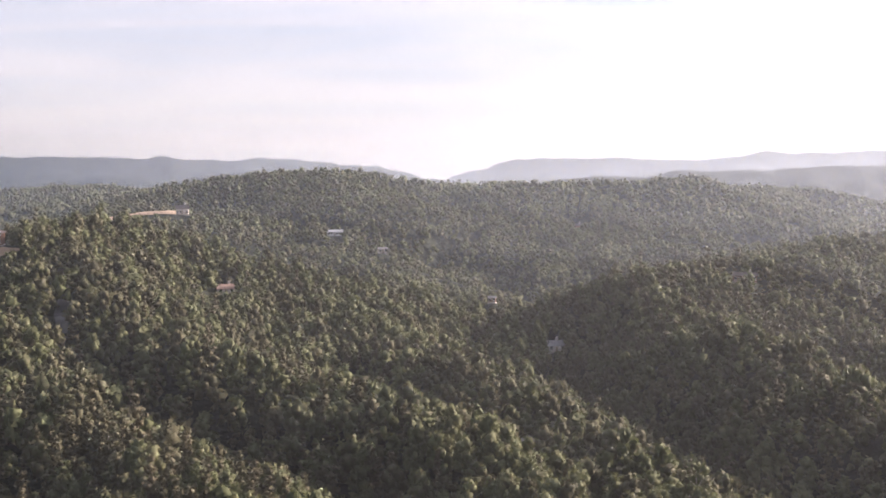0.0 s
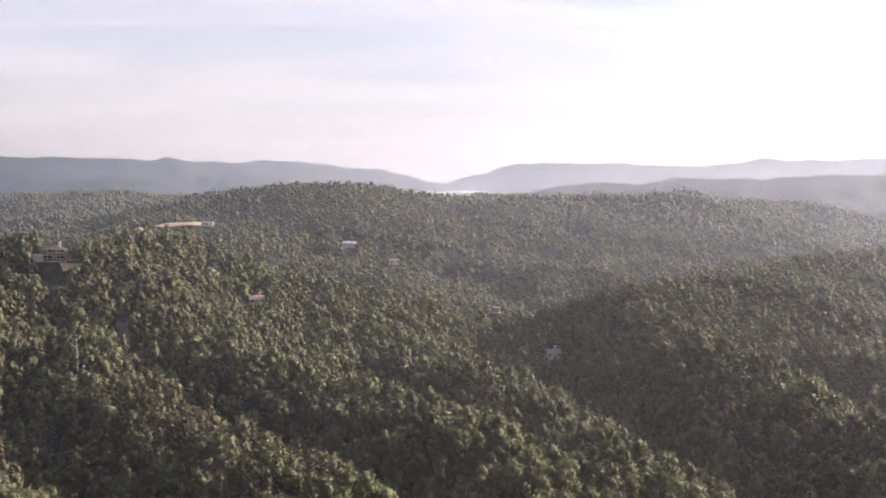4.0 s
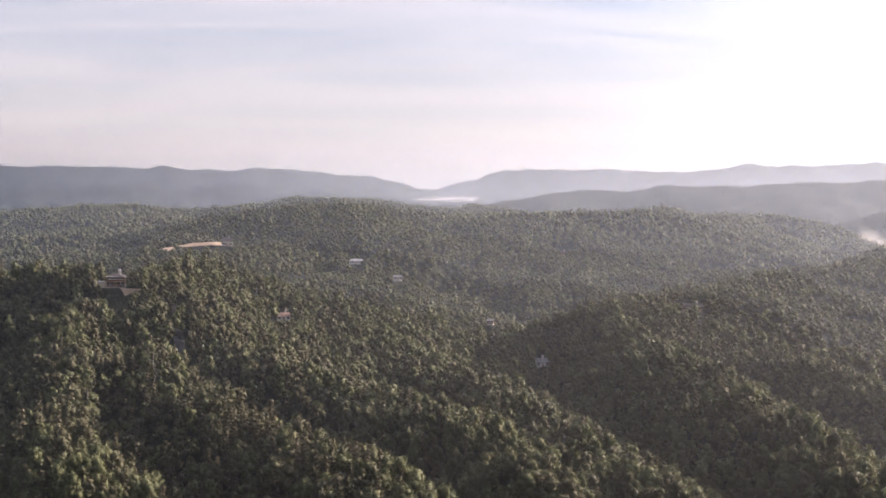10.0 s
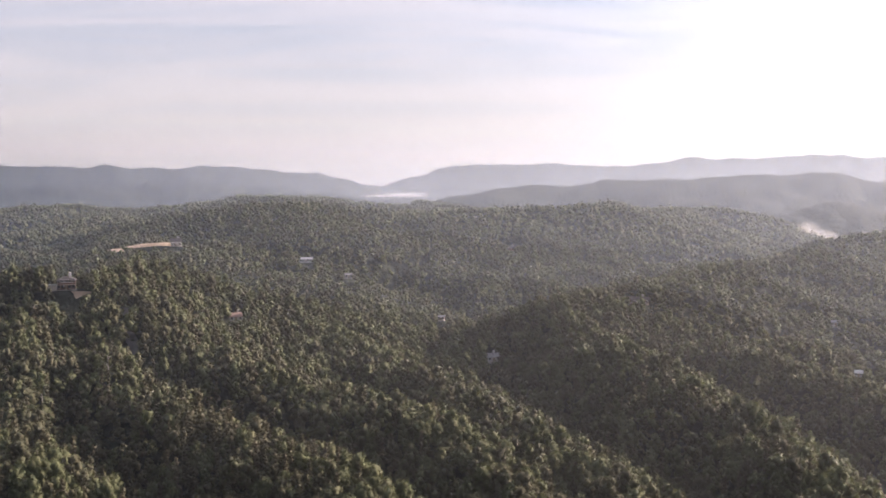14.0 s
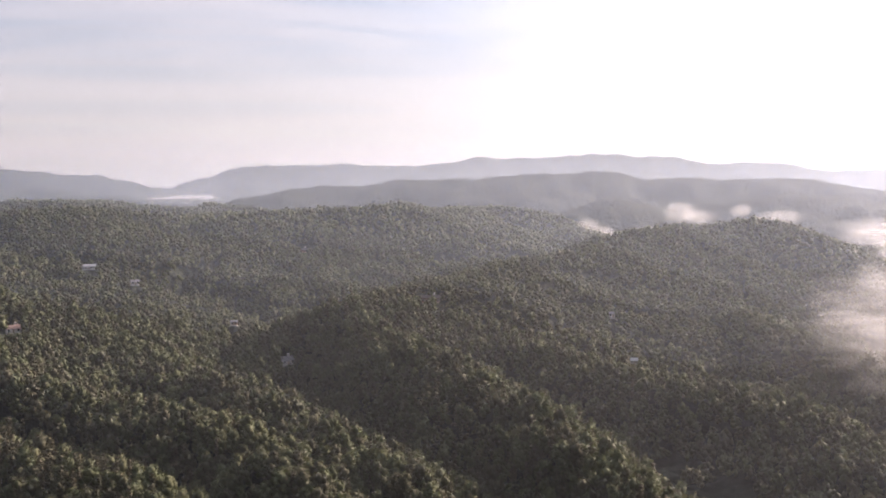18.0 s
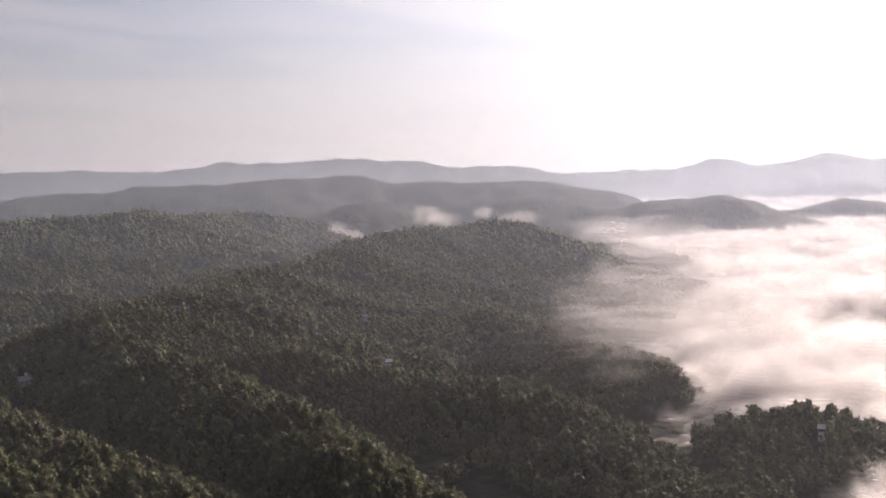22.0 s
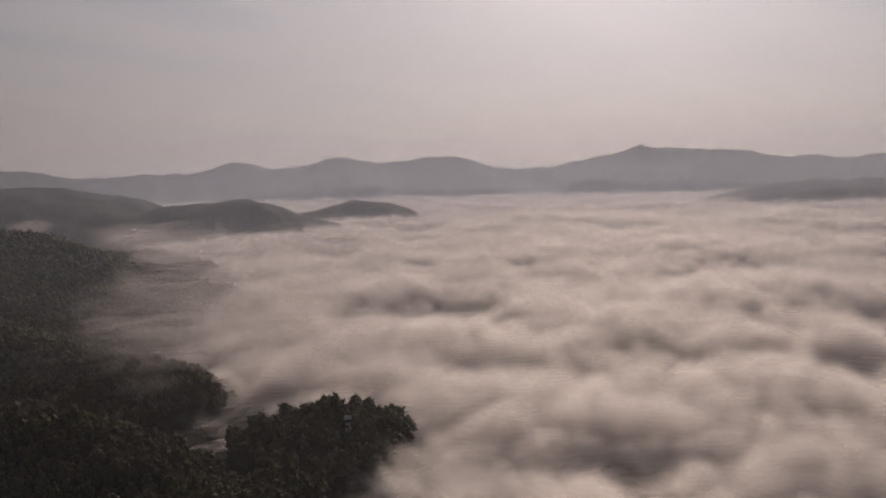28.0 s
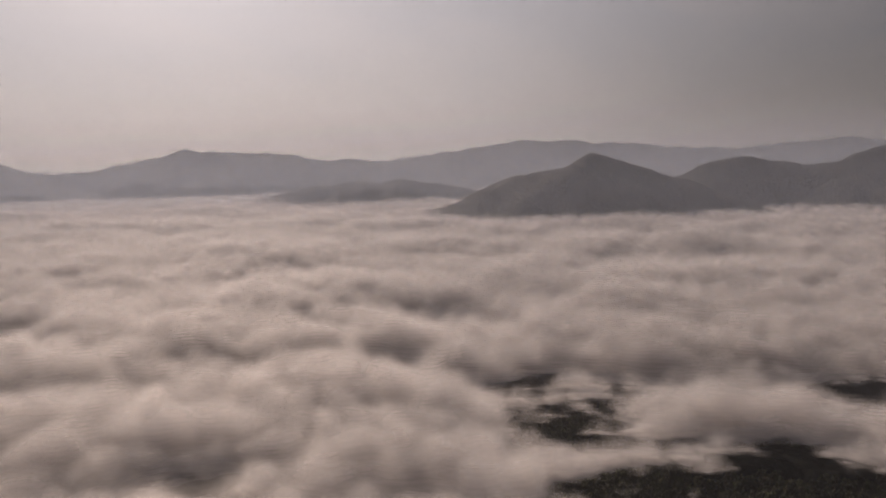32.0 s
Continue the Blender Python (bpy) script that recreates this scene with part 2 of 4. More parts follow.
def ground(x, y):
    """Height of the ground."""
    x, y = np.asarray(x, float), np.asarray(y, float)
    far = np.hypot(x, y)
    wx = x + 14 * fbm(x, y, 90, 2, 31) * smooth(200, 400, far)
    wy = y + 14 * fbm(x, y, 90, 2, 47) * smooth(200, 400, far)
    low = 64 - 26 * smooth(230, 520, x - 0.2 * y) - 38 * smooth(1500, 2300, far)
    soft = 2.5 + far * 0.0006
    tree_top = 9.5 - 4.0 * smooth(540, 720, far)
    total = np.exp(np.minimum((low - 100) / soft, 60))
    crest = np.zeros(x.shape)
    for slope, line in CRESTS:
        best = np.full(x.shape, -1e9)
        for (ax, ay, az), (bx, by, bz) in zip(line[:-1], line[1:]):
            ux, uy = bx - ax, by - ay
            s = np.clip(((wx - ax) * ux + (wy - ay) * uy) / (ux * ux + uy * uy), 0, 1)
            d = np.hypot(wx - ax - s * ux, wy - ay - s * uy)
            w = 8 + 0.004 * math.hypot(ax, ay)
            crest = np.maximum(crest, np.exp(-(d / (18 + 0.03 * math.hypot(ax, ay))) ** 2))
            best = np.maximum(best, az + (bz - az) * s - slope * (np.sqrt(d * d + w * w) - w))
        total = total + np.exp(np.clip((best - tree_top - 100) / soft, -60, 60))
    h = 100 + soft * np.log(total)
    # gullies run down between the spurs
    gully = np.exp(-(fbm(wx, wy, 70, 2, 15) / 0.16) ** 2)
    rough = fbm(x, y, 60, 4, 3) * 1.8 * smooth(150, 400, far) + gully * -8.0 * smooth(180, 330, far) * (1 - 0.85 * crest) + fbm(x, y, 260, 5, 9) * 11 * smooth(1400, 2600, far) * (1 - 0.75 * crest)
    ribs = np.exp(-(fbm(wx, wy, 150, 2, 16) / 0.2) ** 2) * -16 * smooth(600, 900, far) * (1 - smooth(1500, 1900, far)) * (1 - crest)
    ribs = ribs - np.exp(-(fbm(x, y, 380, 3, 18) / 0.22) ** 2) * 22 * smooth(1600, 2300, far) * (1 - crest)
    h = h + rough + ribs + 16 * (np.abs(fbm(x, y, 150, 4, 19)) - 0.4) * smooth(2300, 3600, far) * (1 - 0.6 * crest) + fbm(x, y, 34, 2, 21) * 3.0 * smooth(1600, 1900, far) + fbm(x, y, 110, 2, 23) * 5.0 * smooth(1900, 2500, far)
    for px, py, pz, pr in PADS:
        d = np.hypot(x - px, y - py) / pr
        h = h + (pz - h) * np.exp(-d ** 4 * 0.6)
    return h


# ---------------------------------------------------------------- materials
def material(name):
    m = bpy.data.materials.new(name)
    m.use_nodes = True
    return m, Nodes(m.node_tree)


def finish(n, shader):
    n.add("ShaderNodeOutputMaterial", {0: shader})


def plain(name, dark, light, scale, rough=0.8, metal=0.0, bump=0.3, fine=None):
    """A matt surface that varies between two colours at two sizes, with relief."""
    m, n = material(name)
    at = n.add("ShaderNodeTexCoord").outputs["Object"]
    big, small = n.noise(at, scale, 4.0), n.noise(at, fine or scale * 9, 5.0, 0.65)
    own = n.add("ShaderNodeObjectInfo").outputs["Random"]
    f = n.math("ADD", n.math("MULTIPLY", big, 0.55), n.math("MULTIPLY", small, 0.45))
    f = n.math("ADD", f, n.math("MULTIPLY", n.math("SUBTRACT", own, 0.5), 0.2))
    col = n.ramp(f, [(0.3, dark), (0.7, light)])
    rel = n.add("ShaderNodeBump", {"Height": small, "Strength": bump, "Distance": 0.05})
    b = n.add("ShaderNodeBsdfPrincipled", {"Base Color": col, "Roughness": rough, "Metallic": metal, "Normal": rel.outputs[0]})
    finish(n, b.outputs[0])
    return m


def foliage(name, stops, through_light=0.28):
    """Leaves: a hue for each tree, a finer variation of leaf clumps, relief of leaves and a little light through them."""
    m, n = material(name)
    at = n.add("ShaderNodeNewGeometry").outputs["Position"]
    a = n.add("ShaderNodeAttribute")
    a.attribute_name = "tint"
    own = n.math("FRACT", n.math("ADD", a.outputs["Fac"], n.add("ShaderNodeObjectInfo").outputs["Random"]))
    stand, clump = n.noise(at, 0.012, 3.0), n.noise(at, 0.9, 3.0, 0.7)
    f = n.math("ADD", n.math("MULTIPLY", own, 0.65), n.math("MULTIPLY", n.math("SUBTRACT", clump, 0.5), 0.9))
    f = n.math("ADD", f, n.math("MULTIPLY", n.math("SUBTRACT", stand, 0.3), 0.7))
    col = n.ramp(f, stops)
    rel = n.add("ShaderNodeBump", {"Height": n.noise(at, 1.5, 4.0, 0.75), "Strength": 0.8, "Distance": 0.35})
    b = n.add("ShaderNodeBsdfPrincipled", {"Base Color": col, "Roughness": 0.75, "Specular IOR Level": 0.2, "Normal": rel.outputs[0]})
    t = n.add("ShaderNodeBsdfTranslucent", {"Color": col})
    mix = n.add("ShaderNodeMixShader", {0: through_light, 1: b.outputs[0], 2: t.outputs[0]})
    finish(n, mix.outputs[0])
    return m


LEAF = foliage("broad_leaves", [(0.05, (0.082, 0.09, 0.05)), (0.3, (0.122, 0.114, 0.073)), (0.5, (0.106, 0.121, 0.06)), (0.75, (0.135, 0.147, 0.075)), (1.0, (0.17, 0.164, 0.095))])
NEEDLE = foliage("pine_needles", [(0.05, (0.066, 0.07, 0.044)), (0.5, (0.11, 0.104, 0.064)), (1.0, (0.145, 0.126, 0.082))], 0.18)
BARK = plain("bark", (0.09, 0.075, 0.06), (0.22, 0.19, 0.16), 1.5)
SNAG = plain("weathered_dead_wood", (0.25, 0.23, 0.2), (0.45, 0.42, 0.38), 1.5)
CLAY = plain("red_clay", (0.33, 0.23, 0.15), (0.52, 0.41, 0.3), 0.12, bump=0.6)
GRAVEL = plain("gravel", (0.045, 0.045, 0.045), (0.085, 0.085, 0.085), 0.2, bump=0.5)


def forest_floor():
    """Leaf litter and undergrowth; from far off it reads as a closed canopy."""
    m, n = material("wooded_ground")
    at = n.add("ShaderNodeNewGeometry").outputs["Position"]
    crown = n.add("ShaderNodeTexVoronoi", {"Vector": at, "Scale": 0.11, "Randomness": 1.0})
    d = crown.outputs["Distance"]
    big, mid = n.noise(at, 0.006, 4.0), n.noise(at, 0.07, 4.0, 0.7)
    f = n.math("ADD", n.math("MULTIPLY", mid, 0.6), n.math("MULTIPLY", big, 0.4))
    # ramp kept dark: it also holds the self-shade of crowns absent on far slopes
    col = n.ramp(f, [(0.32, (0.018, 0.023, 0.018)), (0.52, (0.03, 0.036, 0.026)), (0.7, (0.046, 0.05, 0.036))])
    high = n.math("SUBTRACT", n.math("MULTIPLY", n.noise(at, 0.35, 3.0, 0.7), 0.5), d)
    rel = n.add("ShaderNodeBump", {"Height": high, "Strength": 0.8, "Distance": 4.0})
    b = n.add("ShaderNodeBsdfPrincipled", {"Base Color": col, "Roughness": 0.9, "Specular IOR Level": 0.1, "Normal": rel.outputs[0]})
    finish(n, b.outputs[0])
    return m


FLOOR = forest_floor()


def mist(name, alpha_of, white=(0.93, 0.9, 0.89), through_light=0.3, ahead=0.0, soft=0.0):
    """Thin water droplets: light is scattered back, ahead (towards who faces the sun) and let through; the rest passes."""
    m, n = material(name)
    at = n.add("ShaderNodeNewGeometry").outputs["Position"]
    alpha = alpha_of(n, at)
    d = n.add("ShaderNodeBsdfDiffuse", {"Color": (*white, 1)})
    t = n.add("ShaderNodeBsdfTranslucent", {"Color": (*white, 1)})
    g = n.add("ShaderNodeBsdfGlossy", {"Color": (*white, 1), "Roughness": 0.78})
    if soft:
        # soft leans the shading normals sunward, an added brightening that imitates repeated scattering
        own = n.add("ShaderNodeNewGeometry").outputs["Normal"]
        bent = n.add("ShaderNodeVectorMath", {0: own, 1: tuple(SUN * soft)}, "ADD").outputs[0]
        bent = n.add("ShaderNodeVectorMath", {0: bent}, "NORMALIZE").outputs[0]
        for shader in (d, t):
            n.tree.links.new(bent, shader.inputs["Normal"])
    back = n.add("ShaderNodeMixShader", {0: ahead, 1: d.outputs[0], 2: g.outputs[0]})
    body = n.add("ShaderNodeMixShader", {0: through_light, 1: back.outputs[0], 2: t.outputs[0]})
    clear = n.add("ShaderNodeBsdfTransparent")
    finish(n, n.add("ShaderNodeMixShader", {0: alpha, 1: clear.outputs[0], 2: body.outputs[0]}).outputs[0])
    return m


# ---------------------------------------------------------------- meshes
def mesh_from(name, verts, faces, mat, flat=True, tint=None):
    """A mesh from arrays of places and of triangles or quads."""
    me = bpy.data.meshes.new(name)
    verts, faces = np.asarray(verts, np.float32), np.asarray(faces, np.int32)
    sides = faces.shape[1]
    me.vertices.add(len(verts))
    me.vertices.foreach_set("co", verts.ravel())
    me.loops.add(faces.size)
    me.loops.foreach_set("vertex_index", faces.ravel())
    me.polygons.add(len(faces))
    me.polygons.foreach_set("loop_start", np.arange(0, faces.size, sides, dtype=np.int32))
    me.polygons.foreach_set("use_smooth", np.full(len(faces), not flat))
    if tint is not None:
        a = me.attributes.new("tint", "FLOAT", "POINT")
        a.data.foreach_set("value", np.asarray(tint, np.float32))
    me.materials.append(mat)
    me.update(calc_edges=True)
    me.validate()
    return me


def sheet(rows, cols):
    """Quads of a grid of rows x cols points."""
    i = np.arange(rows * cols).reshape(rows, cols)
    return np.stack([i[:-1, :-1], i[:-1, 1:], i[1:, 1:], i[1:, :-1]], -1).reshape(-1, 4)


def part(name, bm, mat, parent, label=""):
    me = bpy.data.meshes.new(name)
    bm.to_mesh(me)
    bm.free()
    me.materials.append(mat)
    ob = new(name, me)
    ob.parent = parent
    return tagged(ob, label)


# ---------------------------------------------------------------- ground: one sheet to the horizon
az = np.radians(np.concatenate([np.linspace(-36, 118, 560), np.linspace(119, 323, 60), [324]]))
rad = np.concatenate([np.linspace(5, 200, 14), np.geomspace(212, 1500, 170), np.geomspace(1520, 4900, 100)])
AZ, RAD = np.meshgrid(az, rad)
gx, gy = np.sin(AZ) * RAD, np.cos(AZ) * RAD
gz = ground(gx, gy)

land = new("ground", mesh_from("ground", np.stack([gx, gy, gz], -1).reshape(-1, 3), sheet(*AZ.shape)[:, ::-1], FLOOR, flat=False))
tagged(land, "wooded Appalachian hills rolling away to far mountain ridges", "hills", kind="structure")

# ---------------------------------------------------------------- trees
rng = np.random.default_rng(5)
OCT_V = np.array([(1, 0, 0), (-1, 0, 0), (0, 1, 0), (0, -1, 0), (0, 0, 1), (0, 0, -1)], float)
OCT_F = np.array([(0, 2, 4), (2, 1, 4), (1, 3, 4), (3, 0, 4), (2, 0, 5), (1, 2, 5), (3, 1, 5), (0, 3, 5)])


def turn_matrix(r):
    q = r.normal(size=4)
    w, x, y, z = q / np.linalg.norm(q)
    return np.array([[1 - 2 * (y * y + z * z), 2 * (x * y - z * w), 2 * (x * z + y * w)], [2 * (x * y + z * w), 1 - 2 * (x * x + z * z), 2 * (y * z - x * w)],
                     [2 * (x * z - y * w), 2 * (y * z + x * w), 1 - 2 * (x * x + y * y)]])


def spray_of(r, c, size, leaf, squash):
    """One ragged spray of leaves near the skin of a lobe, turned any way."""
    d = r.normal(size=3) + (0, 0, 0.45)
    d /= np.linalg.norm(d)
    p = c + d * size * r.uniform(0.8, 1.2) * (1, 1, squash)
    face = d * 0.8 + r.normal(size=3) * 0.75
    side = np.cross(face, r.normal(size=3))
    side /= np.linalg.norm(side)
    rise = np.cross(face / np.linalg.norm(face), side)
    s = leaf * r.uniform(0.6, 1.35)
    return np.array([p - side * s - rise * s * 0.4, p + side * s * r.uniform(0.5, 1.0) - rise * s * 0.4, p + rise * s])


def crown_of(r, spots, sprays, leaf, squash):
    """A crown out of uneven rounded lobes, each a centre and a size, with sprays of leaves that break its outline."""
    vs, fs, n = [], [], 0
    for c, size in spots:
        v, f = OCT_V * r.uniform(0.8, 1.1, (6, 1)), OCT_F
        v = v @ turn_matrix(r).T * size * (1, 1, squash) + c
        mid = v[f].mean(1) - c
        f = f[mid[:, 2] > -0.55 * size * squash]
        vs.append(v), fs.append(f + n)
        n += len(v)
    for k in range(sprays):
        c, size = spots[int(r.integers(0, len(spots)))]
        vs.append(spray_of(r, c, size, leaf, squash)), fs.append(np.array([[0, 1, 2]]) + n)
        n += 3
    return np.concatenate(vs), np.concatenate(fs)


def crown_shape(r, lobes, sprays, leaf, width=2.2, low=2.5, high=9.5):
    """A broad crown: lobes heaped up to a rounded, slightly uneven dome."""
    spots = []
    lean = r.uniform(-0.25, 0.25, 2) * width
    for k in range(lobes):
        up = (k + 0.4) / lobes
        rho = width * 0.66 * math.cos(up * math.pi / 2) ** 0.7 * r.uniform(0.8, 1.2) if lobes > 1 else 0.0
        a = k * 2.4 + r.uniform(-0.4, 0.4)
        size = width * r.uniform(0.4, 0.62) * (1.0 if lobes > 3 else 1.3)
        c = np.array([math.cos(a) * rho + lean[0] * up, math.sin(a) * rho + lean[1] * up, low + (high - low - size) * (0.22 + 0.78 * up)])
        spots.append((c, size))
    return crown_of(r, spots, sprays, leaf, 1.15)


def pine_shape(r, tiers, sprays, width=1.7, low=2.0, high=10.5):
    """A pine: flattened tufts of boughs set round the stem, loose and narrowing to the top."""
    spots = []
    for k in range(tiers):
        up = (k + 0.3) / tiers
        a, rho = k * 2.6 + r.uniform(-0.5, 0.5), width * 0.55 * (1 - 0.9 * up) * r.uniform(0.6, 1.3)
        spots.append((np.array([math.cos(a) * rho, math.sin(a) * rho, low + (high - low) * up]), width * (0.72 - 0.42 * up) * r.uniform(0.85, 1.2)))
    return crown_of(r, spots, sprays, 0.5, 0.75)


def trunk_shape(height, foot=0.28, limbs=4, seed=0):
    """A tapered trunk with a few limbs that rise into the crown."""
    r = random.Random(seed)
    bm = bmesh.new()

    def rod(a, b, ra, rb):
        way = Vector(b) - Vector(a)
        m = Matrix.Translation((Vector(a) + Vector(b)) / 2) @ way.to_track_quat("Z", "Y").to_matrix().to_4x4()
        bmesh.ops.create_cone(bm, cap_ends=True, segments=6, radius1=ra, radius2=rb, depth=way.length, matrix=m)

    rod((0, 0, -1.0), (0.1, 0.05, height), foot, foot * 0.3)
    for k in range(limbs):
        a, z = k * 2.3 + r.uniform(0, 1), height * (0.5 + 0.1 * k)
        rod((0, 0, z), (math.cos(a) * 1.8, math.sin(a) * 1.8, z + 2.0), foot * 0.4, foot * 0.12)
    return bm


# places that stay free of trees: x, y, radius
FREE = [(x, y, r) for x, y, r in [(-158, 507, 10), (-154, 496, 8), (-151, 487, 6), (-172, 829, 16), (-190, 828, 16), (-208, 823, 12), (-168, 816, 10), (-190, 810, 10), (-64, 848, 8), (-63, 838, 7),
        (-86, 582, 5.5), (-85, 573, 6.5), (-83.5, 563, 5), (33, 395, 4.5), (32.5, 388, 3.5), (158, 622, 8), (156, 613, 6), (60, 571, 5.5), (59, 563, 4.5), (39, 700, 5.5), (38.5, 691, 5), (123, 980, 9), (122, 970, 7),
        (-28, 795, 6), (-27.5, 785, 5), (278, 576, 4), (274, 569, 3.5), (296, 648, 5), (292, 640, 4), (369, 309, 4), (363, 304, 3.5), (-125, 489, 4.6), (-121, 478, 4.6), (-117, 466, 4.6), (-114, 458, 4.6), (-112, 450, 4.6), (-108, 440, 4.6)]]


for x, y, reach in [(-158, 507, 26), (-166, 829, 22), (-64, 848, 20), (-86, 582, 26), (33, 395, 14), (158, 622, 20), (60, 571, 16), (39, 700, 14)]:
    away = math.hypot(x, y)
    FREE += [(x - x / away * d, y - y / away * d, 4.6) for d in range(6, reach, 4)]


# openings in the fog over the valley: x, y, radius and depth
FOG_GAPS = [(665, 140, 34, 0.45), (640, 100, 42, 0.6), (640, 62, 50, 0.75), (580, 30, 62, 0.9), (520, 12, 52, 0.9), (640, -14, 48, 0.7), (640, -75, 54, 0.75), (645, -145, 70, 1.0), (430, -40, 70, 1.0), (415, -100, 105, 1.6),
            (790, 550, 44, 0.5), (545, 358, 34, 0.5), (440, 195, 32, 0.4), (865, 140, 42, 0.5)]


def pick_places(r0, r1, step, spread=0.42):
    """Uneven rows of trees in the sector that the camera overlooks."""
    n = int(r1 / step / 0.9) + 3
    ix, iy = np.meshgrid(np.arange(-n, n), np.arange(-n, n))
    x = (ix + (iy % 2) * 0.5 + rng.uniform(-spread, spread, ix.shape)).ravel() * step
    y = (iy * 0.92 + rng.uniform(-spread, spread, ix.shape)).ravel() * step
    d, a = np.hypot(x, y), np.degrees(np.arctan2(x, y + 20))
    keep = (d >= r0) & (d < r1) & (a > -26) & (a < 106)
    x, y = x[keep], y[keep]
    z = ground(x, y)
    keep = z > 64
    for hx, hy, hr, deep in FOG_GAPS[:10]:
        keep |= np.hypot(x - hx, y - hy) < hr
    for fx, fy, fr in FREE:
        keep &= np.hypot(x - fx, y - fy) > fr
    return x[keep], y[keep], z[keep]


def plant(name, label, places, shapes, mat, sizes, flat=False):
    """All trees of one stand as one mesh, each turned, scaled and tinted for itself."""
    x, y, z = places
    kind = rng.integers(0, len(shapes), len(x))
    vs, fs, ts, n = [], [], [], 0
    for k, (v, f) in enumerate(shapes):
        i = np.nonzero(kind == k)[0]
        if not len(i):
            continue
        a, s, tall = rng.uniform(0, 2 * np.pi, len(i)), rng.uniform(*sizes, len(i)), rng.uniform(0.7, 1.25, len(i))
        c, q = np.cos(a)[:, None] * s[:, None], np.sin(a)[:, None] * s[:, None]
        px, py = c * v[:, 0] - q * v[:, 1] + x[i, None], q * v[:, 0] + c * v[:, 1] + y[i, None]
        pz = v[:, 2] * (np.minimum(s, 1.2) * tall)[:, None] + z[i, None]
        vs.append(np.stack([px, py, pz], -1).reshape(-1, 3))
        fs.append((f[None] + (np.arange(len(i)) * len(v))[:, None, None]).reshape(-1, 3) + n)
        ts.append(np.repeat(rng.uniform(0, 1, len(i)), len(v)))
        n += len(i) * len(v)
    me = mesh_from(name, np.concatenate(vs), np.concatenate(fs), mat, flat, np.concatenate(ts))
    return tagged(new(name, me), label, "forest", kind="stuff")


def share_of_pines(x, y):
    """Pines stand on the dry south flanks, thickest on the spur below the drive."""
    near = np.exp(-(((x + 50) / 45) ** 2 + ((y - 330) / 60) ** 2)) * 0.5
    return np.clip(0.06 + 0.2 * fbm(x, y, 120, 3, 77) + near, 0, 0.9) * (1 - smooth(180, 280, x))


def split(places):
    x, y, z = places
    p = rng.uniform(0, 1, len(x)) < share_of_pines(x, y)
    return [q[~p] for q in places], [q[p] for q in places]


r6 = np.random.default_rng(11)
BROAD_FINE = [crown_shape(r6, int(r6.integers(8, 12)), 185, 0.45, float(r6.uniform(2.2, 2.9)), 2.5, float(r6.uniform(8.5, 11.5))) for _ in range(10)]
BROAD_NEXT = [crown_shape(r6, int(r6.integers(6, 8)), 46, 0.78, float(r6.uniform(2.4, 3.1)), 2.0, float(r6.uniform(9.0, 11.0))) for _ in range(9)]
BROAD_MID = [crown_shape(r6, 4, 20, 0.95, float(r6.uniform(2.8, 3.5)), -1.0, float(r6.uniform(5.0, 7.0))) for _ in range(8)]
BROAD_FAR = [crown_shape(r6, 3, 6, 1.3, 3.4, -1.5, float(r6.uniform(4.4, 6.0))) for _ in range(7)]
PINE_FINE = [pine_shape(r6, 10, 130, 1.9, 2.0, 12.5) for _ in range(6)]
PINE_NEXT = [pine_shape(r6, 7, 44, 2.1, 2.0, 12.0) for _ in range(6)]
PINE_MID = [pine_shape(r6, 4, 16, 2.4, -1.0, 8.2) for _ in range(5)]
PINE_FAR = [pine_shape(r6, 3, 5, 2.8, -1.0, 6.6) for _ in range(5)]

near_all = pick_places(205, 345, 4.4)
dist = np.hypot(near_all[0], near_all[1])
# the 300 that stand nearest to the way are single trees
first = np.argsort(dist + np.where(near_all[0] < 200, 0, 40))[:300]
rest = np.ones(len(dist), bool)
rest[first] = False
broad, pines = split([q[rest] for q in near_all])
plant("near_forest", "dense summer forest of broad green crowns on near slopes", broad, BROAD_FINE, LEAF, (0.68, 1.32))
plant("near_pines", "brownish pines standing among the broadleaf trees", pines, PINE_FINE, NEEDLE, (0.75, 1.15))
broad, pines = split(pick_places(345, 620, 5.0))
plant("lower_forest", "dense green forest on the slopes below the houses", broad, BROAD_NEXT, LEAF, (0.75, 1.25))
plant("lower_pines", "pines scattered through the lower forest", pines, PINE_NEXT, NEEDLE, (0.8, 1.15))
broad, pines = split(pick_places(620, 1020, 6.2))
plant("hillside_forest", "closed green forest on the middle hillsides", broad, BROAD_MID, LEAF, (0.8, 1.3))
plant("hillside_pines", "dull green pines on the middle hillsides", pines, PINE_MID, NEEDLE, (0.8, 1.2))
broad, pines = split(pick_places(1020, 1600, 7.8))
plant("ridge_forest", "hazy forest covering the long ridge", broad, BROAD_FAR, LEAF, (0.85, 1.35))
plant("ridge_pines", "hazy pines on the long ridge", pines, PINE_FAR, NEEDLE, (0.9, 1.25))
x, y, z = pick_places(1600, 1860, 8.0)
back = np.degrees(np.arctan2(x, y)) < 14
plant("back_forest", "hazy woods on the low ridge behind", (x[back], y[back], z[back]), BROAD_FAR, LEAF, (0.9, 1.4))
LEAF_LABELS = "green broadleaf tree with a full rounded summer crown"
PINE_LABELS = "brownish-green pine with ragged whorls of boughs"


def tree_template(name, shape, mat, height, seed, label):
    root = new(name)
    t = part("trunk", trunk_shape(height, 0.22, seed=seed), BARK, root, "grey-brown bark")
    c = new("crown", mesh_from("crown", shape[0], shape[1], mat, flat=False))
    c.parent = root
    return tagged(root, label, "tree", group="trees on the near slope")


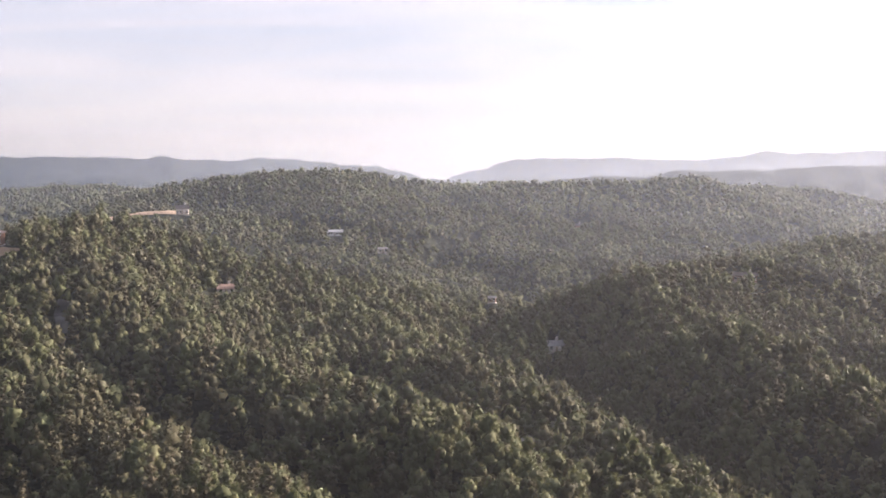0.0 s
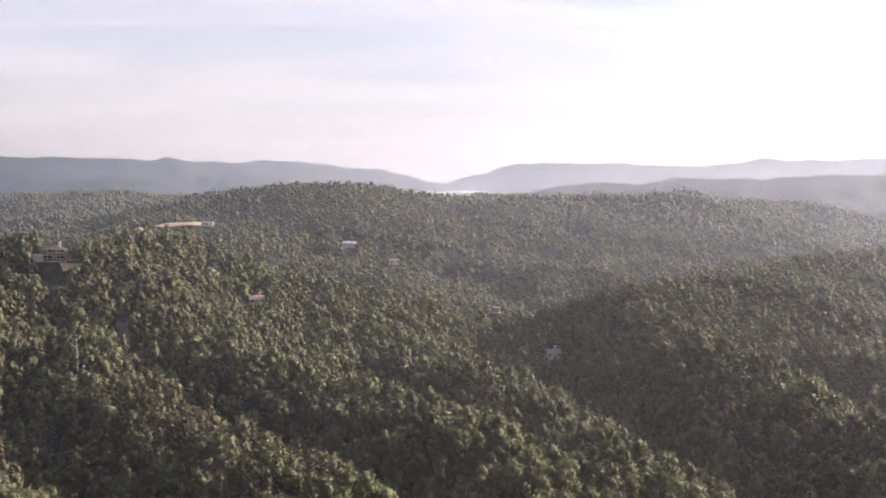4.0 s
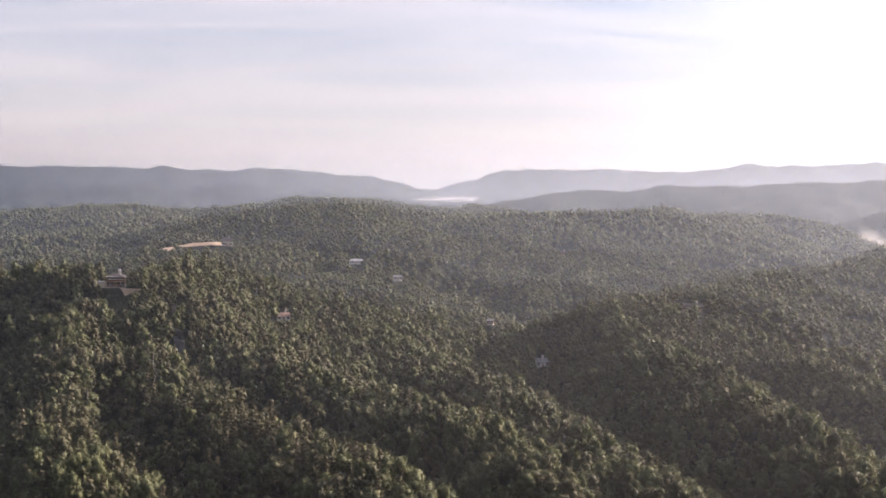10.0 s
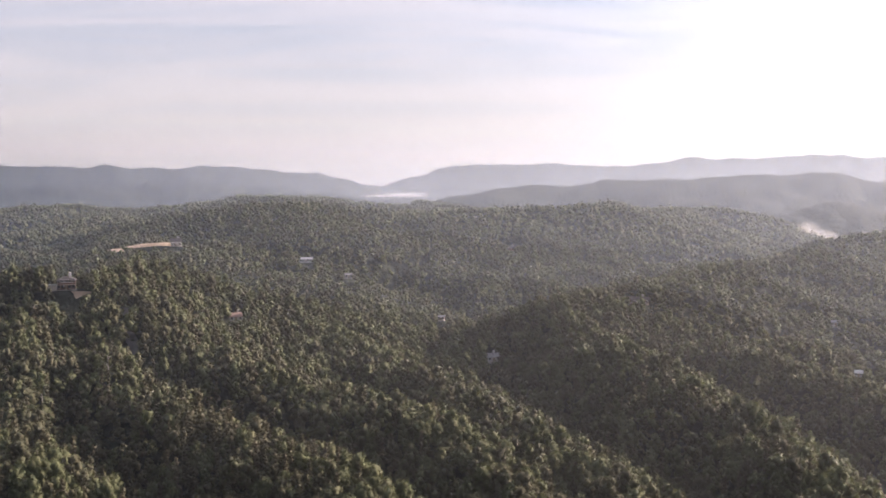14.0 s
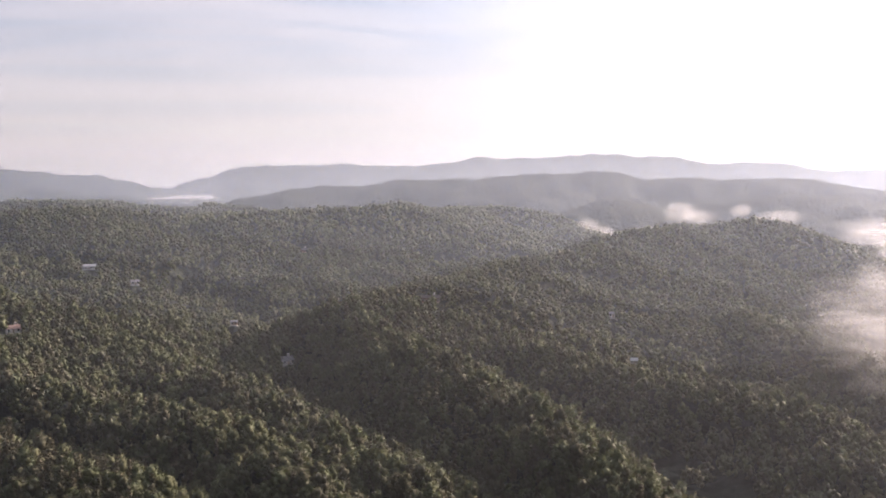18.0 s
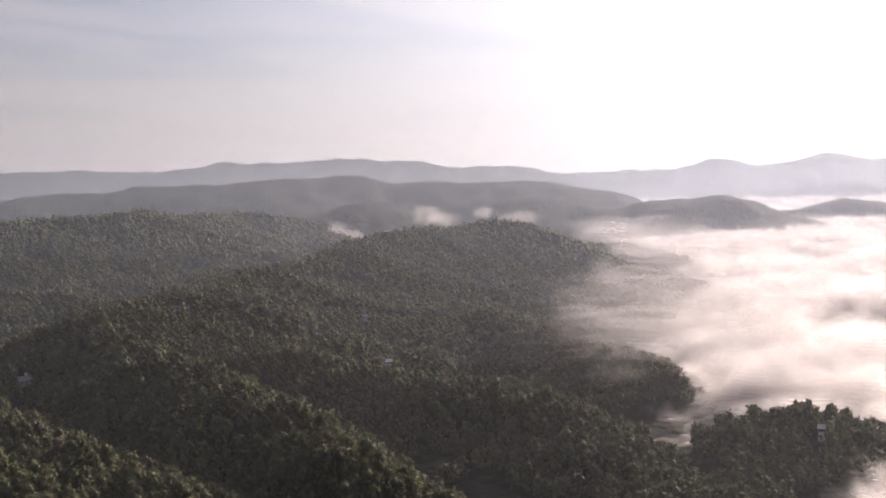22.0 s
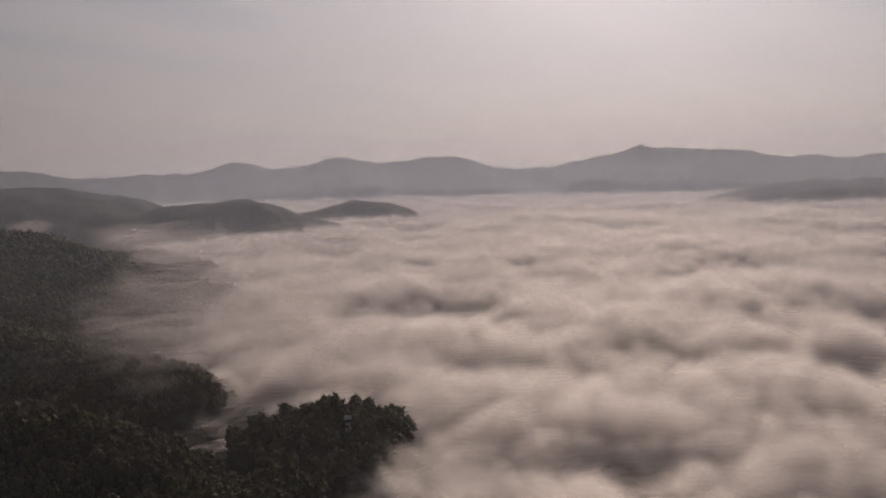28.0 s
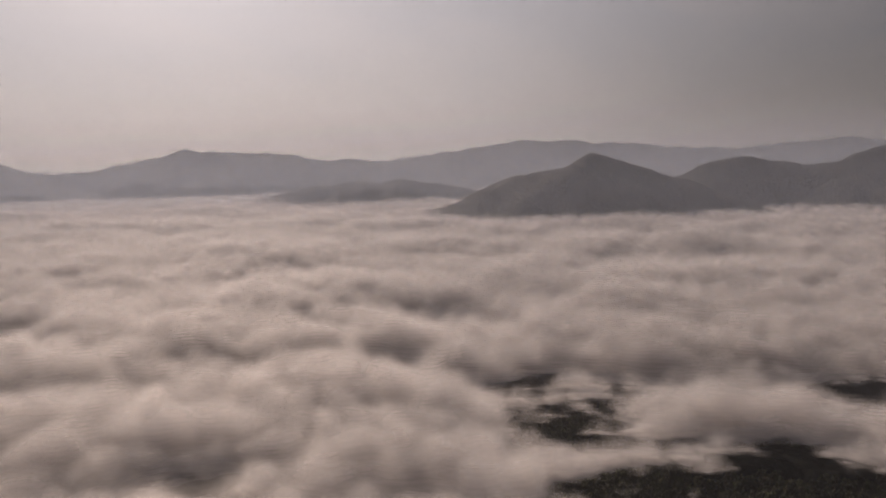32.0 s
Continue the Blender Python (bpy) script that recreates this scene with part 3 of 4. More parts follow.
first_pine = rng.uniform(0, 1, len(first)) < share_of_pines(near_all[0][first], near_all[1][first])
templates = {}
for k, i in enumerate(first):
    pine, form = bool(first_pine[k]), int(rng.integers(0, 5))
    x, y, z = (float(q[i]) for q in near_all)
    m = pose(x, y, z, 0, 0, float(rng.uniform(0, 360)))
    size = float(rng.uniform(0.8, 1.2))
    if (pine, form) not in templates:
        if pine:
            ob = tree_template("pine_tree", PINE_FINE[form], NEEDLE, 9, form, PINE_LABELS)
        else:
            ob = tree_template("broadleaf_tree", BROAD_FINE[form], LEAF, 6.5, form, LEAF_LABELS)
        templates[(pine, form)] = ob
        ob.matrix_basis = m
    else:
        ob = copy_thing(templates[(pine, form)], m)
    ob.scale = (size, size, size * float(rng.uniform(0.9, 1.12)))

# ---------------------------------------------------------------- haze between the ridges
HAZE_RANGES = [218, 238, 260, 320, 380, 445, 515, 590, 675, 770, 880, 1000, 1130, 1280, 1500, 1750, 2000, 2250, 2550, 2850, 3250, 3600, 4150]
last = 150.0
for R in HAZE_RANGES:
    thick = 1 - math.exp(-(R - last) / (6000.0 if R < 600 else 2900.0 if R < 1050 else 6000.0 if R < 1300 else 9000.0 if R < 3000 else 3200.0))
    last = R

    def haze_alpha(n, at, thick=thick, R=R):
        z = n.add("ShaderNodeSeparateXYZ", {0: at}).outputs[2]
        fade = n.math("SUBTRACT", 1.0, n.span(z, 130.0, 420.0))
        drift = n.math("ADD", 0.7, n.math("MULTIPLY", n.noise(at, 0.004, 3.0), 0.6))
        # density to the east is set to brighten: thicker near and far, slightly thinner between
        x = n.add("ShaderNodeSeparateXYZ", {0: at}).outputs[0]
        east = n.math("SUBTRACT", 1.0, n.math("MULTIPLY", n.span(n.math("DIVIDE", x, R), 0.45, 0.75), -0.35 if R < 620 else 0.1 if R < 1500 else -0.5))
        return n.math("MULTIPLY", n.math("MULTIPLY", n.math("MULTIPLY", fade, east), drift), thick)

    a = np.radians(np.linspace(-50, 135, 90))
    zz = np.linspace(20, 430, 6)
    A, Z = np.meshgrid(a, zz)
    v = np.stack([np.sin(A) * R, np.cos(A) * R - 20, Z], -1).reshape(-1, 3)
    # the blue of distance is put into the sheets' colour: whiter near, bluer far
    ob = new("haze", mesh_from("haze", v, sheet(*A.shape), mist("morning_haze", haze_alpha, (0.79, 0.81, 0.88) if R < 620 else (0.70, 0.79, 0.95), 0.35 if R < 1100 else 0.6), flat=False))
    tagged(ob, "thin bluish morning haze hanging between the ridges", "haze", kind="stuff")

# ---------------------------------------------------------------- sea of fog over the valley
FOG_TOP = 83.0
EDGE = [(1900, 2600), (1500, 1900), (1080, 1420), (870, 1100), (665, 880), (530, 700), (430, 585), (372, 480), (335, 395), (308, 310), (282, 230), (255, 120), (240, 40), (230, -200), (200, -700)]


def fog_reach(x, y):
    """Metres from the ragged shore of the fog, positive out over the valley."""
    best, side = np.full(x.shape, 1e9), np.zeros(x.shape)
    for (ax, ay), (bx, by) in zip(EDGE[:-1], EDGE[1:]):
        ux, uy = bx - ax, by - ay
        s = np.clip(((x - ax) * ux + (y - ay) * uy) / (ux * ux + uy * uy), 0, 1)
        d = np.hypot(x - ax - s * ux, y - ay - s * uy)
        cross = uy * (x - ax) - ux * (y - ay)
        side = np.where(d < best, np.sign(-cross), side)
        best = np.minimum(best, d)
    return best * side


def domes(x, y, size, seed):
    """Rounded heads on an uneven lattice, 0 in the creases to 1 on the highest tops."""
    ix, iy = np.floor(x / size), np.floor(y / size)
    top = np.zeros(x.shape)
    for dx in (-1, 0, 1):
        for dy in (-1, 0, 1):
            cx, cy = ix + dx, iy + dy
            px, py = (cx + lattice(cx, cy, seed)) * size, (cy + lattice(cx, cy, seed + 1)) * size
            wide = size * (0.65 + 0.45 * lattice(cx, cy, seed + 2))
            d = ((x - px) ** 2 + (y - py) ** 2) / wide ** 2
            top = np.maximum(top, np.clip(1 - d, 0, 1) ** 0.75 * (0.45 + 0.55 * lattice(cx, cy, seed + 3)))
    return top


def billow(x, y):
    """Heads of fog, large and middling, with creases between them."""
    r = np.hypot(x, y)
    wx, wy = x + 34 * fbm(x, y, 110, 3, 91), y + 34 * fbm(x, y, 110, 3, 92)
    return 16 * domes(wx, wy, 170, 51) + 15 * domes(wx, wy, 66, 61) * (1 - 0.4 * smooth(1200, 3000, r)) - 15


def fog_alpha(most, soft):
    """Thickness of one slice: the attribute is how far the fog's top rises over the slice, and small heads stand out of it."""
    def alpha(n, at):
        a = n.add("ShaderNodeAttribute")
        a.attribute_name = "tint"
        bent = n.add("ShaderNodeTexNoise", {"Vector": at, "Scale": 0.02, "Detail": 3.0, "Roughness": 0.6})
        push = n.add("ShaderNodeVectorMath", {0: bent.outputs["Color"], 1: (0.5, 0.5, 0.5)}, "SUBTRACT").outputs[0]
        push = n.add("ShaderNodeVectorMath", {0: push, "Scale": 60.0}, "SCALE").outputs[0]
        moved = n.add("ShaderNodeVectorMath", {0: at, 1: push}, "ADD").outputs[0]
        v = n.add("ShaderNodeTexVoronoi", {"Vector": moved, "Scale": 0.04})
        v.feature = "SMOOTH_F1"
        v.inputs["Smoothness"].default_value = 0.5
        small = n.math("MULTIPLY", n.math("SUBTRACT", 0.45, v.outputs["Distance"]), 21.0)
        fine = n.math("MULTIPLY", n.math("SUBTRACT", n.noise(at, 0.06, 5.0, 0.6), 0.5), 12.0)
        rise = n.math("ADD", a.outputs["Fac"], n.math("ADD", small, fine))
        return n.math("MULTIPLY", n.span(rise, 0.0, soft), most)
    return alpha


def veil_alpha(lo, hi, most, size):
    def alpha(n, at):
        a = n.add("ShaderNodeAttribute")
        a.attribute_name = "tint"
        v = n.math("ADD", a.outputs["Fac"], n.math("MULTIPLY", n.math("SUBTRACT", n.noise(at, size, 5.0, 0.6, 0.4), 0.5), 1.1))
        return n.math("MULTIPLY", n.span(v, lo, hi), most)
    return alpha


fa = np.radians(np.linspace(22, 114, 170))
fr = np.concatenate([np.geomspace(245, 1500, 100), np.geomspace(1540, 4480, 28)])
FA, FR = np.meshgrid(fa, fr)
fx, fy = np.sin(FA) * FR, np.cos(FA) * FR - 20
reach = fog_reach(fx, fy) + 45 * fbm(fx, fy, 120, 3, 33)
# openings where the wooded valley shows through
gap = np.zeros(fx.shape)
for hx, hy, hr, deep in FOG_GAPS:
    gap = np.maximum(gap, deep * np.exp(-((fx - hx + 16 * fbm(fx, fy, 45, 2, 35)) ** 2 + (fy - hy + 16 * fbm(fx, fy, 45, 2, 36)) ** 2) / hr ** 2))
top = FOG_TOP + billow(fx, fy) * (0.4 + 0.6 * smooth(0, 180, reach)) - 30 * gap - 34 * smooth(170, -90, reach)
for z in np.linspace(58, 98, 20):
    low = z < 59
    v = np.stack([fx, fy, np.full(fx.shape, z)], -1).reshape(-1, 3)
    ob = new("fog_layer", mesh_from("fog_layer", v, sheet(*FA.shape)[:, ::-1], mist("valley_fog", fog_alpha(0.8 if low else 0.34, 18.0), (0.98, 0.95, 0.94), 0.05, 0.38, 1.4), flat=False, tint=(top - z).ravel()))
    tagged(ob, "billowing white valley fog lit from behind", "fog", kind="stuff")

# thin veils of mist that creep in over the shore
near_shore = smooth(-110, 40, reach) * (1 - 0.8 * smooth(40, 220, reach)) * (0.85 + 0.4 * fbm(fx, fy, 160, 3, 37)) * np.maximum(0.25 + 0.75 * smooth(300, 430, fy), 0.85 * smooth(362, 400, fx)) * (1 - smooth(84, 104, ground(fx, fy)))
thin = slice(None, 106)
under = ground(fx[thin], fy[thin])
for k in range(4):
    lie = np.maximum(FOG_TOP + 2 + 6 * k + 12 * domes(fx + 37 * k, fy, 70, 90 + 5 * k)[thin], under + 7 + 5 * k)
    v = np.stack([fx[thin], fy[thin], lie], -1)
    ob = new("mist_veil", mesh_from("mist_veil", v.reshape(-1, 3), sheet(*v.shape[:2])[:, ::-1], mist("shore_mist", veil_alpha(0.25, 1.15, 0.27, 0.018), (0.97, 0.94, 0.93), 0.4, 0.1, 0.6), flat=False, tint=near_shore[thin].ravel()))
    tagged(ob, "thin veil of mist drifting over the wooded shore", "mist", kind="stuff")

# ---------------------------------------------------------------- houses and what people built
WALL_BROWN = plain("brown_wood_siding", (0.12, 0.06, 0.04), (0.21, 0.12, 0.08), 0.8)
WALL_CREAM = plain("cream_siding", (0.55, 0.5, 0.43), (0.72, 0.67, 0.6), 0.7)
WALL_WHITE = plain("white_siding", (0.72, 0.71, 0.69), (0.84, 0.83, 0.81), 0.7)
ROOF_DARK = plain("dark_shingles", (0.05, 0.042, 0.04), (0.1, 0.085, 0.08), 1.2)
ROOF_RED = plain("faded_red_shingles", (0.3, 0.19, 0.15), (0.48, 0.33, 0.27), 1.2)
ROOF_METAL = plain("grey_metal_sheets", (0.16, 0.155, 0.15), (0.27, 0.26, 0.25), 0.6, 0.55, 0.2)
ROOF_PALE = plain("pale_metal_sheets", (0.5, 0.5, 0.5), (0.64, 0.64, 0.63), 0.6, 0.45, 0.2)
STONE = plain("pale_stone", (0.4, 0.37, 0.33), (0.62, 0.58, 0.52), 0.9)
TRIM = plain("painted_trim", (0.66, 0.65, 0.62), (0.8, 0.79, 0.77), 1.0)
WOOD = plain("deck_boards", (0.2, 0.15, 0.11), (0.33, 0.26, 0.19), 1.0)


def window_glass():
    m, n = material("window_glass")
    at = n.add("ShaderNodeTexCoord").outputs["Object"]
    col = n.ramp(n.noise(at, 0.8, 2.0), [(0.3, (0.02, 0.025, 0.03)), (0.7, (0.05, 0.055, 0.06))])
    finish(n, n.add("ShaderNodeBsdfPrincipled", {"Base Color": col, "Roughness": 0.06, "Specular IOR Level": 0.6}).outputs[0])
    return m


GLASS = window_glass()


def box(bm, x, y, z, w, d, h, bevel=0.0):
    """A block whose foot is centred on x, y, z."""
    got = bmesh.ops.create_cube(bm, size=1, matrix=Matrix.Translation((x, y, z + h / 2)) @ Matrix.Diagonal((w, d, h, 1)))
    if bevel:
        edges = list({e for v in got["verts"] for e in v.link_edges})
        bmesh.ops.bevel(bm, geom=edges, offset=bevel, segments=1, affect="EDGES")


def gable_wall(w, d, h, rise, thick=0.25):
    """Four walls with thickness; the two narrow ends go up to the ridge, which runs along x."""
    bm = bmesh.new()
    for s in (-1, 1):
        box(bm, 0, s * (d - thick) / 2, -3, w, thick, h + 3)
        x = s * (w - thick) / 2
        outline = [(-d / 2 + thick, -3), (d / 2 - thick, -3), (d / 2 - thick, h), (0, h + rise * 0.94), (-d / 2 + thick, h)]
        a = [bm.verts.new((x - thick / 2, y, z)) for y, z in outline]
        b = [bm.verts.new((x + thick / 2, y, z)) for y, z in outline]
        bm.faces.new(a[::-1]), bm.faces.new(b)
        for k in range(5):
            bm.faces.new((a[k], a[(k + 1) % 5], b[(k + 1) % 5], b[k]))
    bmesh.ops.recalc_face_normals(bm, faces=bm.faces)
    return bm


def roof_plane(w, d, h, rise, side, over=0.5, thick=0.18):
    """One sloping half of a gable roof, with its thickness and eaves."""
    bm = bmesh.new()
    lo, hi = (side * (d / 2 + over), h - rise * over / (d / 2)), (0, h + rise)
    v = [bm.verts.new((x, y, z + t)) for t in (0, thick) for x in (-w / 2 - over, w / 2 + over) for y, z in (lo, hi)]
    for f in ((0, 1, 3, 2), (4, 6, 7, 5), (0, 2, 6, 4), (1, 5, 7, 3), (0, 4, 5, 1), (2, 3, 7, 6)):
        bm.faces.new([v[i] for i in f])
    bmesh.ops.recalc_face_normals(bm, faces=bm.faces)
    return bm


def hip_roof(w, d, h, rise, over=0.7):
    bm = bmesh.new()
    a, b = w / 2 + over, d / 2 + over
    v = [bm.verts.new(p) for p in ((-a, -b, h), (a, -b, h), (a, b, h), (-a, b, h), (-a + b, 0, h + rise), (a - b, 0, h + rise))]
    for f in ((0, 1, 5, 4), (1, 2, 5), (2, 3, 4, 5), (3, 0, 4), (3, 2, 1, 0)):
        bm.faces.new([v[i] for i in f])
    return bm


def window_on(parent, x, y, z, w, h):
    """A window in the wall that faces -y, with frame, pane and sill."""
    bm = bmesh.new()
    for s in (-1, 1):
        box(bm, x + s * (w / 2), y - 0.04, z, 0.1, 0.12, h)
        box(bm, x, y - 0.04, z + (h if s > 0 else -0.05), w + 0.1, 0.12, 0.1)
    frame_ob = part("window", bm, TRIM, parent)
    bm = bmesh.new()
    box(bm, x, y - 0.02, z, w - 0.06, 0.04, h)
    part("pane", bm, GLASS, frame_ob, "dark glass")
    bm = bmesh.new()
    box(bm, x, y - 0.1, z - 0.12, w + 0.3, 0.22, 0.06)
    part("sill", bm, TRIM, frame_ob)


def house(name, label, x, y, turn, w, d, h, rise, wall, roof, hip=False, chimney=True, windows=3, floors=1, lift=0.3):
    w, d, h, rise = w * 0.74, d * 0.8, max(2.5, h * 0.85), rise * 0.75
    root = new(name)
    z = float(ground(np.array([x]), np.array([y]))[0]) + lift
    root.matrix_world = pose(x, y, z, 0, 0, turn)
    tagged(root, label, "house")
    part("wall", gable_wall(w, d, h, 0.05 if hip else rise), wall, root)
    if hip:
        part("roof", hip_roof(w, d, h, rise), roof, root)
    else:
        for s in (-1, 1):
            part("roof_slope", roof_plane(w, d, h, rise, s), roof, root)
    for f in range(floors):
        for k in range(windows):
            wx = (k - (windows - 1) / 2) * w / windows
            if f == 0 and k == windows // 2:
                continue
            window_on(root, wx, -d / 2, f * 2.7 + 0.9, 1.3, 1.4)
    bm = bmesh.new()
    box(bm, 0, -d / 2 - 0.03, 0, 1.0, 0.1, 2.05, 0.02)
    door = part("door", bm, WOOD, root, "brown wooden door")
    bm = bmesh.new()
    bmesh.ops.create_uvsphere(bm, u_segments=8, v_segments=6, radius=0.06, matrix=Matrix.Translation((0.38, -d / 2 - 0.12, 1.0)))
    part("knob", bm, TRIM, door)
    if chimney:
        bm = bmesh.new()
        box(bm, w * 0.2, d * 0.12, h + rise * 0.4, 1.1, 1.1, rise * 0.6 + 1.3, 0.06)
        box(bm, w * 0.2, d * 0.12, h + rise + 1.3, 1.35, 1.35, 0.2, 0.04)
        part("chimney", bm, STONE, root, "pale stone chimney")
    bm = bmesh.new()
    box(bm, 0, 0, -3.2, w + 0.3, d + 0.3, 3.2, 0.05)
    part("foundation", bm, STONE, root, "pale block foundation")
    return root


def deck(root, w, d, y, z=0.0):
    """A raised deck with posts and a rail, in front of the house."""
    bm = bmesh.new()
    box(bm, 0, y - d / 2, z - 0.2, w, d, 0.18)
    floor_ob = part("deck", bm, WOOD, root, "weathered wooden deck")
    n = int(w / 2)
    for k in range(n + 1):
        bm = bmesh.new()
        box(bm, -w / 2 + w * k / n, y - d + 0.08, z - 3.2, 0.14, 0.14, 4.2)
        part("post", bm, WOOD, floor_ob)
    bm = bmesh.new()
    box(bm, 0, y - d + 0.08, z + 0.98, w, 0.12, 0.1)
    box(bm, 0, y - d + 0.08, z + 0.5, w, 0.06, 0.06)
    part("rail", bm, WOOD, floor_ob, "brown rail")


big = house("hilltop_house", "large brown hilltop house with a dark hipped roof and raised decks", -158, 507, 12, 11.5, 9, 5.2, 2.8, WALL_BROWN, ROOF_DARK, hip=True, windows=5, floors=2, lift=0.3)
deck(big, 9, 2.2, -3.6, 2.6)
bm = bmesh.new()
box(bm, -6.6, -1.0, -2.5, 4.0, 5.0, 4.8, 0.05)
wing = part("wing", bm, WALL_CREAM, big, "pale side wing")
bm = bmesh.new()
box(bm, -6.6, -1.0, 2.3, 4.8, 5.8, 0.25, 0.05)
part("wing_roof", bm, ROOF_PALE, wing, "light flat roof")
for sx, sl in ((2.5, 4.5), (6.0, 3.0)):
    bm = bmesh.new()
    box(bm, sx, -6.6 + 0.5 * sx, -4.2, sl, 0.6, 3.4, 0.08)
    part("retaining_wall", bm, STONE, big, "sunlit pale retaining wall")

newhouse = house("unfinished_house", "pale new house with dark gables on bare red clay", -166, 829, 10, 11, 8, 4.6, 3.2, WALL_CREAM, ROOF_DARK, windows=4, floors=1, lift=0.3)
deck(newhouse, 8, 2.0, -3.2, 0.2)
house("long_white_house", "long low white house with a pale roof in the woods", -64, 849, -6, 13.5, 6.5, 3.4, 1.5, WALL_WHITE, ROOF_PALE, chimney=False, windows=5, lift=0.3)
house("cottage", "small cottage with a faded reddish shingle roof", -86, 582, 14, 10, 7, 3.0, 2.2, WALL_CREAM, ROOF_RED, windows=3, lift=0.3)
house("metal_roof_cabin", "cabin with a grey sheet-metal gable roof among trees", 33, 395, 52, 6.5, 5.0, 2.8, 1.8, WALL_BROWN, ROOF_METAL, windows=3, chimney=False, lift=0.3)
lodge = house("hillside_lodge", "long brown lodge with wooden deck rails on the hillside", 158, 622, -14, 15, 7, 3.4, 1.8, WALL_BROWN, ROOF_DARK, windows=5, lift=0.3)
deck(lodge, 11, 2.0, -2.8, 0.2)
house("valley_house", "grey-roofed house half hidden in the valley trees", 60, 571, 20, 10.5, 7, 3.2, 2.2, WALL_CREAM, ROOF_METAL, windows=3, lift=0.3)
house("far_cottage", "small grey-roofed cottage down in the valley", 39, 700, -12, 5.5, 4.5, 2.8, 1.0, WALL_BROWN, ROOF_METAL, chimney=False, windows=3, lift=0.3)
house("ridge_house", "brown house in a small clearing on the far slope", 123, 982, -5, 12, 7, 3.2, 2.0, WALL_BROWN, ROOF_DARK, windows=3, lift=0.3)
house("slope_house", "pale house with a grey roof on the wooded slope", -28, 796, 10, 7.5, 6.5, 3.0, 1.6, WALL_CREAM, ROOF_METAL, windows=3, chimney=False, lift=0.3)
house("white_cabin", "tiny white cabin glinting among dark trees", 278, 576, -25, 5.5, 4.5, 2.8, 1.6, WALL_WHITE, ROOF_PALE, chimney=False, windows=3, lift=0.3)
house("grey_cabin", "small grey cabin in the shaded woods", 296, 648, -28, 7, 5, 2.8, 1.5, WALL_CREAM, ROOF_METAL, chimney=False, windows=3, lift=0.3)
house("knoll_house", "narrow white house glimpsed on a wooded knoll above fog", 369, 309, -48, 3.6, 4.0, 6.4, 1.6, WALL_WHITE, ROOF_PALE, chimney=False, windows=2, floors=2, lift=0.3)


def draped(name, label, category, mat, points, width, lift=0.3):
    """A strip of ground cover that lies on the slope along a line of points."""
    pts = []
    for (ax, ay), (bx, by) in zip(points[:-1], points[1:]):
        pts += [(ax + (bx - ax) * t / 8, ay + (by - ay) * t / 8) for t in range(8)]
    pts.append(points[-1])
    pts = np.array(pts, float)
    way = np.gradient(pts, axis=0)
    way /= np.linalg.norm(way, axis=1, keepdims=True)
    side = np.stack([-way[:, 1], way[:, 0]], -1)
    cols = np.linspace(-0.5, 0.5, 7)
    wob = 1 + 0.6 * fbm(pts[:, 0], pts[:, 1], 9, 2, 5)[:, None]
    grid = pts[:, None] + side[:, None] * cols[None, :, None] * (width * wob)[:, :, None]
    z = ground(grid[..., 0], grid[..., 1]) + lift
    me = mesh_from(name, np.dstack([grid, z]).reshape(-1, 3), sheet(len(pts), 7), mat, flat=False)
    return tagged(new(name, me), label, category, kind="structure")


draped("clay_clearing", "freshly graded bare red clay round the new house", "clearing", CLAY, [(-224, 812), (-208, 820), (-192, 829), (-176, 835), (-160, 834)], 11.0)
draped("house_pad", "sunlit bare clay bank before the hilltop house", "clearing", CLAY, [(-152, 497), (-148, 500), (-145, 504)], 4.0)
draped("driveway", "narrow grey gravel drive cut through the woods", "driveway", GRAVEL, [(-128, 498), (-125, 489), (-117, 466), (-112, 450), (-107, 437)], 4.0, 0.4)
draped("small_clearing", "dry brownish clearing beside the far house", "clearing", CLAY, [(112, 970), (123, 972), (135, 969)], 8.0)


def dead_tree(x, y, height, seed):
    r = random.Random(seed)
    root = new("dead_tree")
    root.matrix_world = pose(x, y, float(ground(np.array([x]), np.array([y]))[0]), r.uniform(-4, 4), r.uniform(-4, 4), r.uniform(0, 360))
    tagged(root, "bare grey dead tree standing among green crowns", "dead tree", group="dead trees")
    part("trunk", trunk_shape(height, 0.24, 0, seed), SNAG, root)
    for k in range(5):
        bm = bmesh.new()
        a, z, l = k * 2.1, height * (0.45 + 0.1 * k), r.uniform(1.4, 2.8)
        way = Vector((math.cos(a), math.sin(a), 0.7)) * l
        m = Matrix.Translation(Vector((0, 0, z)) + way / 2) @ way.to_track_quat("Z", "Y").to_matrix().to_4x4()
        bmesh.ops.create_cone(bm, cap_ends=True, segments=5, radius1=0.09, radius2=0.03, depth=way.length, matrix=m)
        part("branch", bm, SNAG, root)


for k, (x, y, hgt) in enumerate([(-56, 322, 12), (-48, 300, 11), (-96, 300, 12), (-128, 372, 12), (-30, 350, 11), (-110, 395, 13), (-66, 372, 12), (-12, 300, 11), (-84, 268, 11), (64, 330, 11)]):
    dead_tree(x, y, hgt, k)

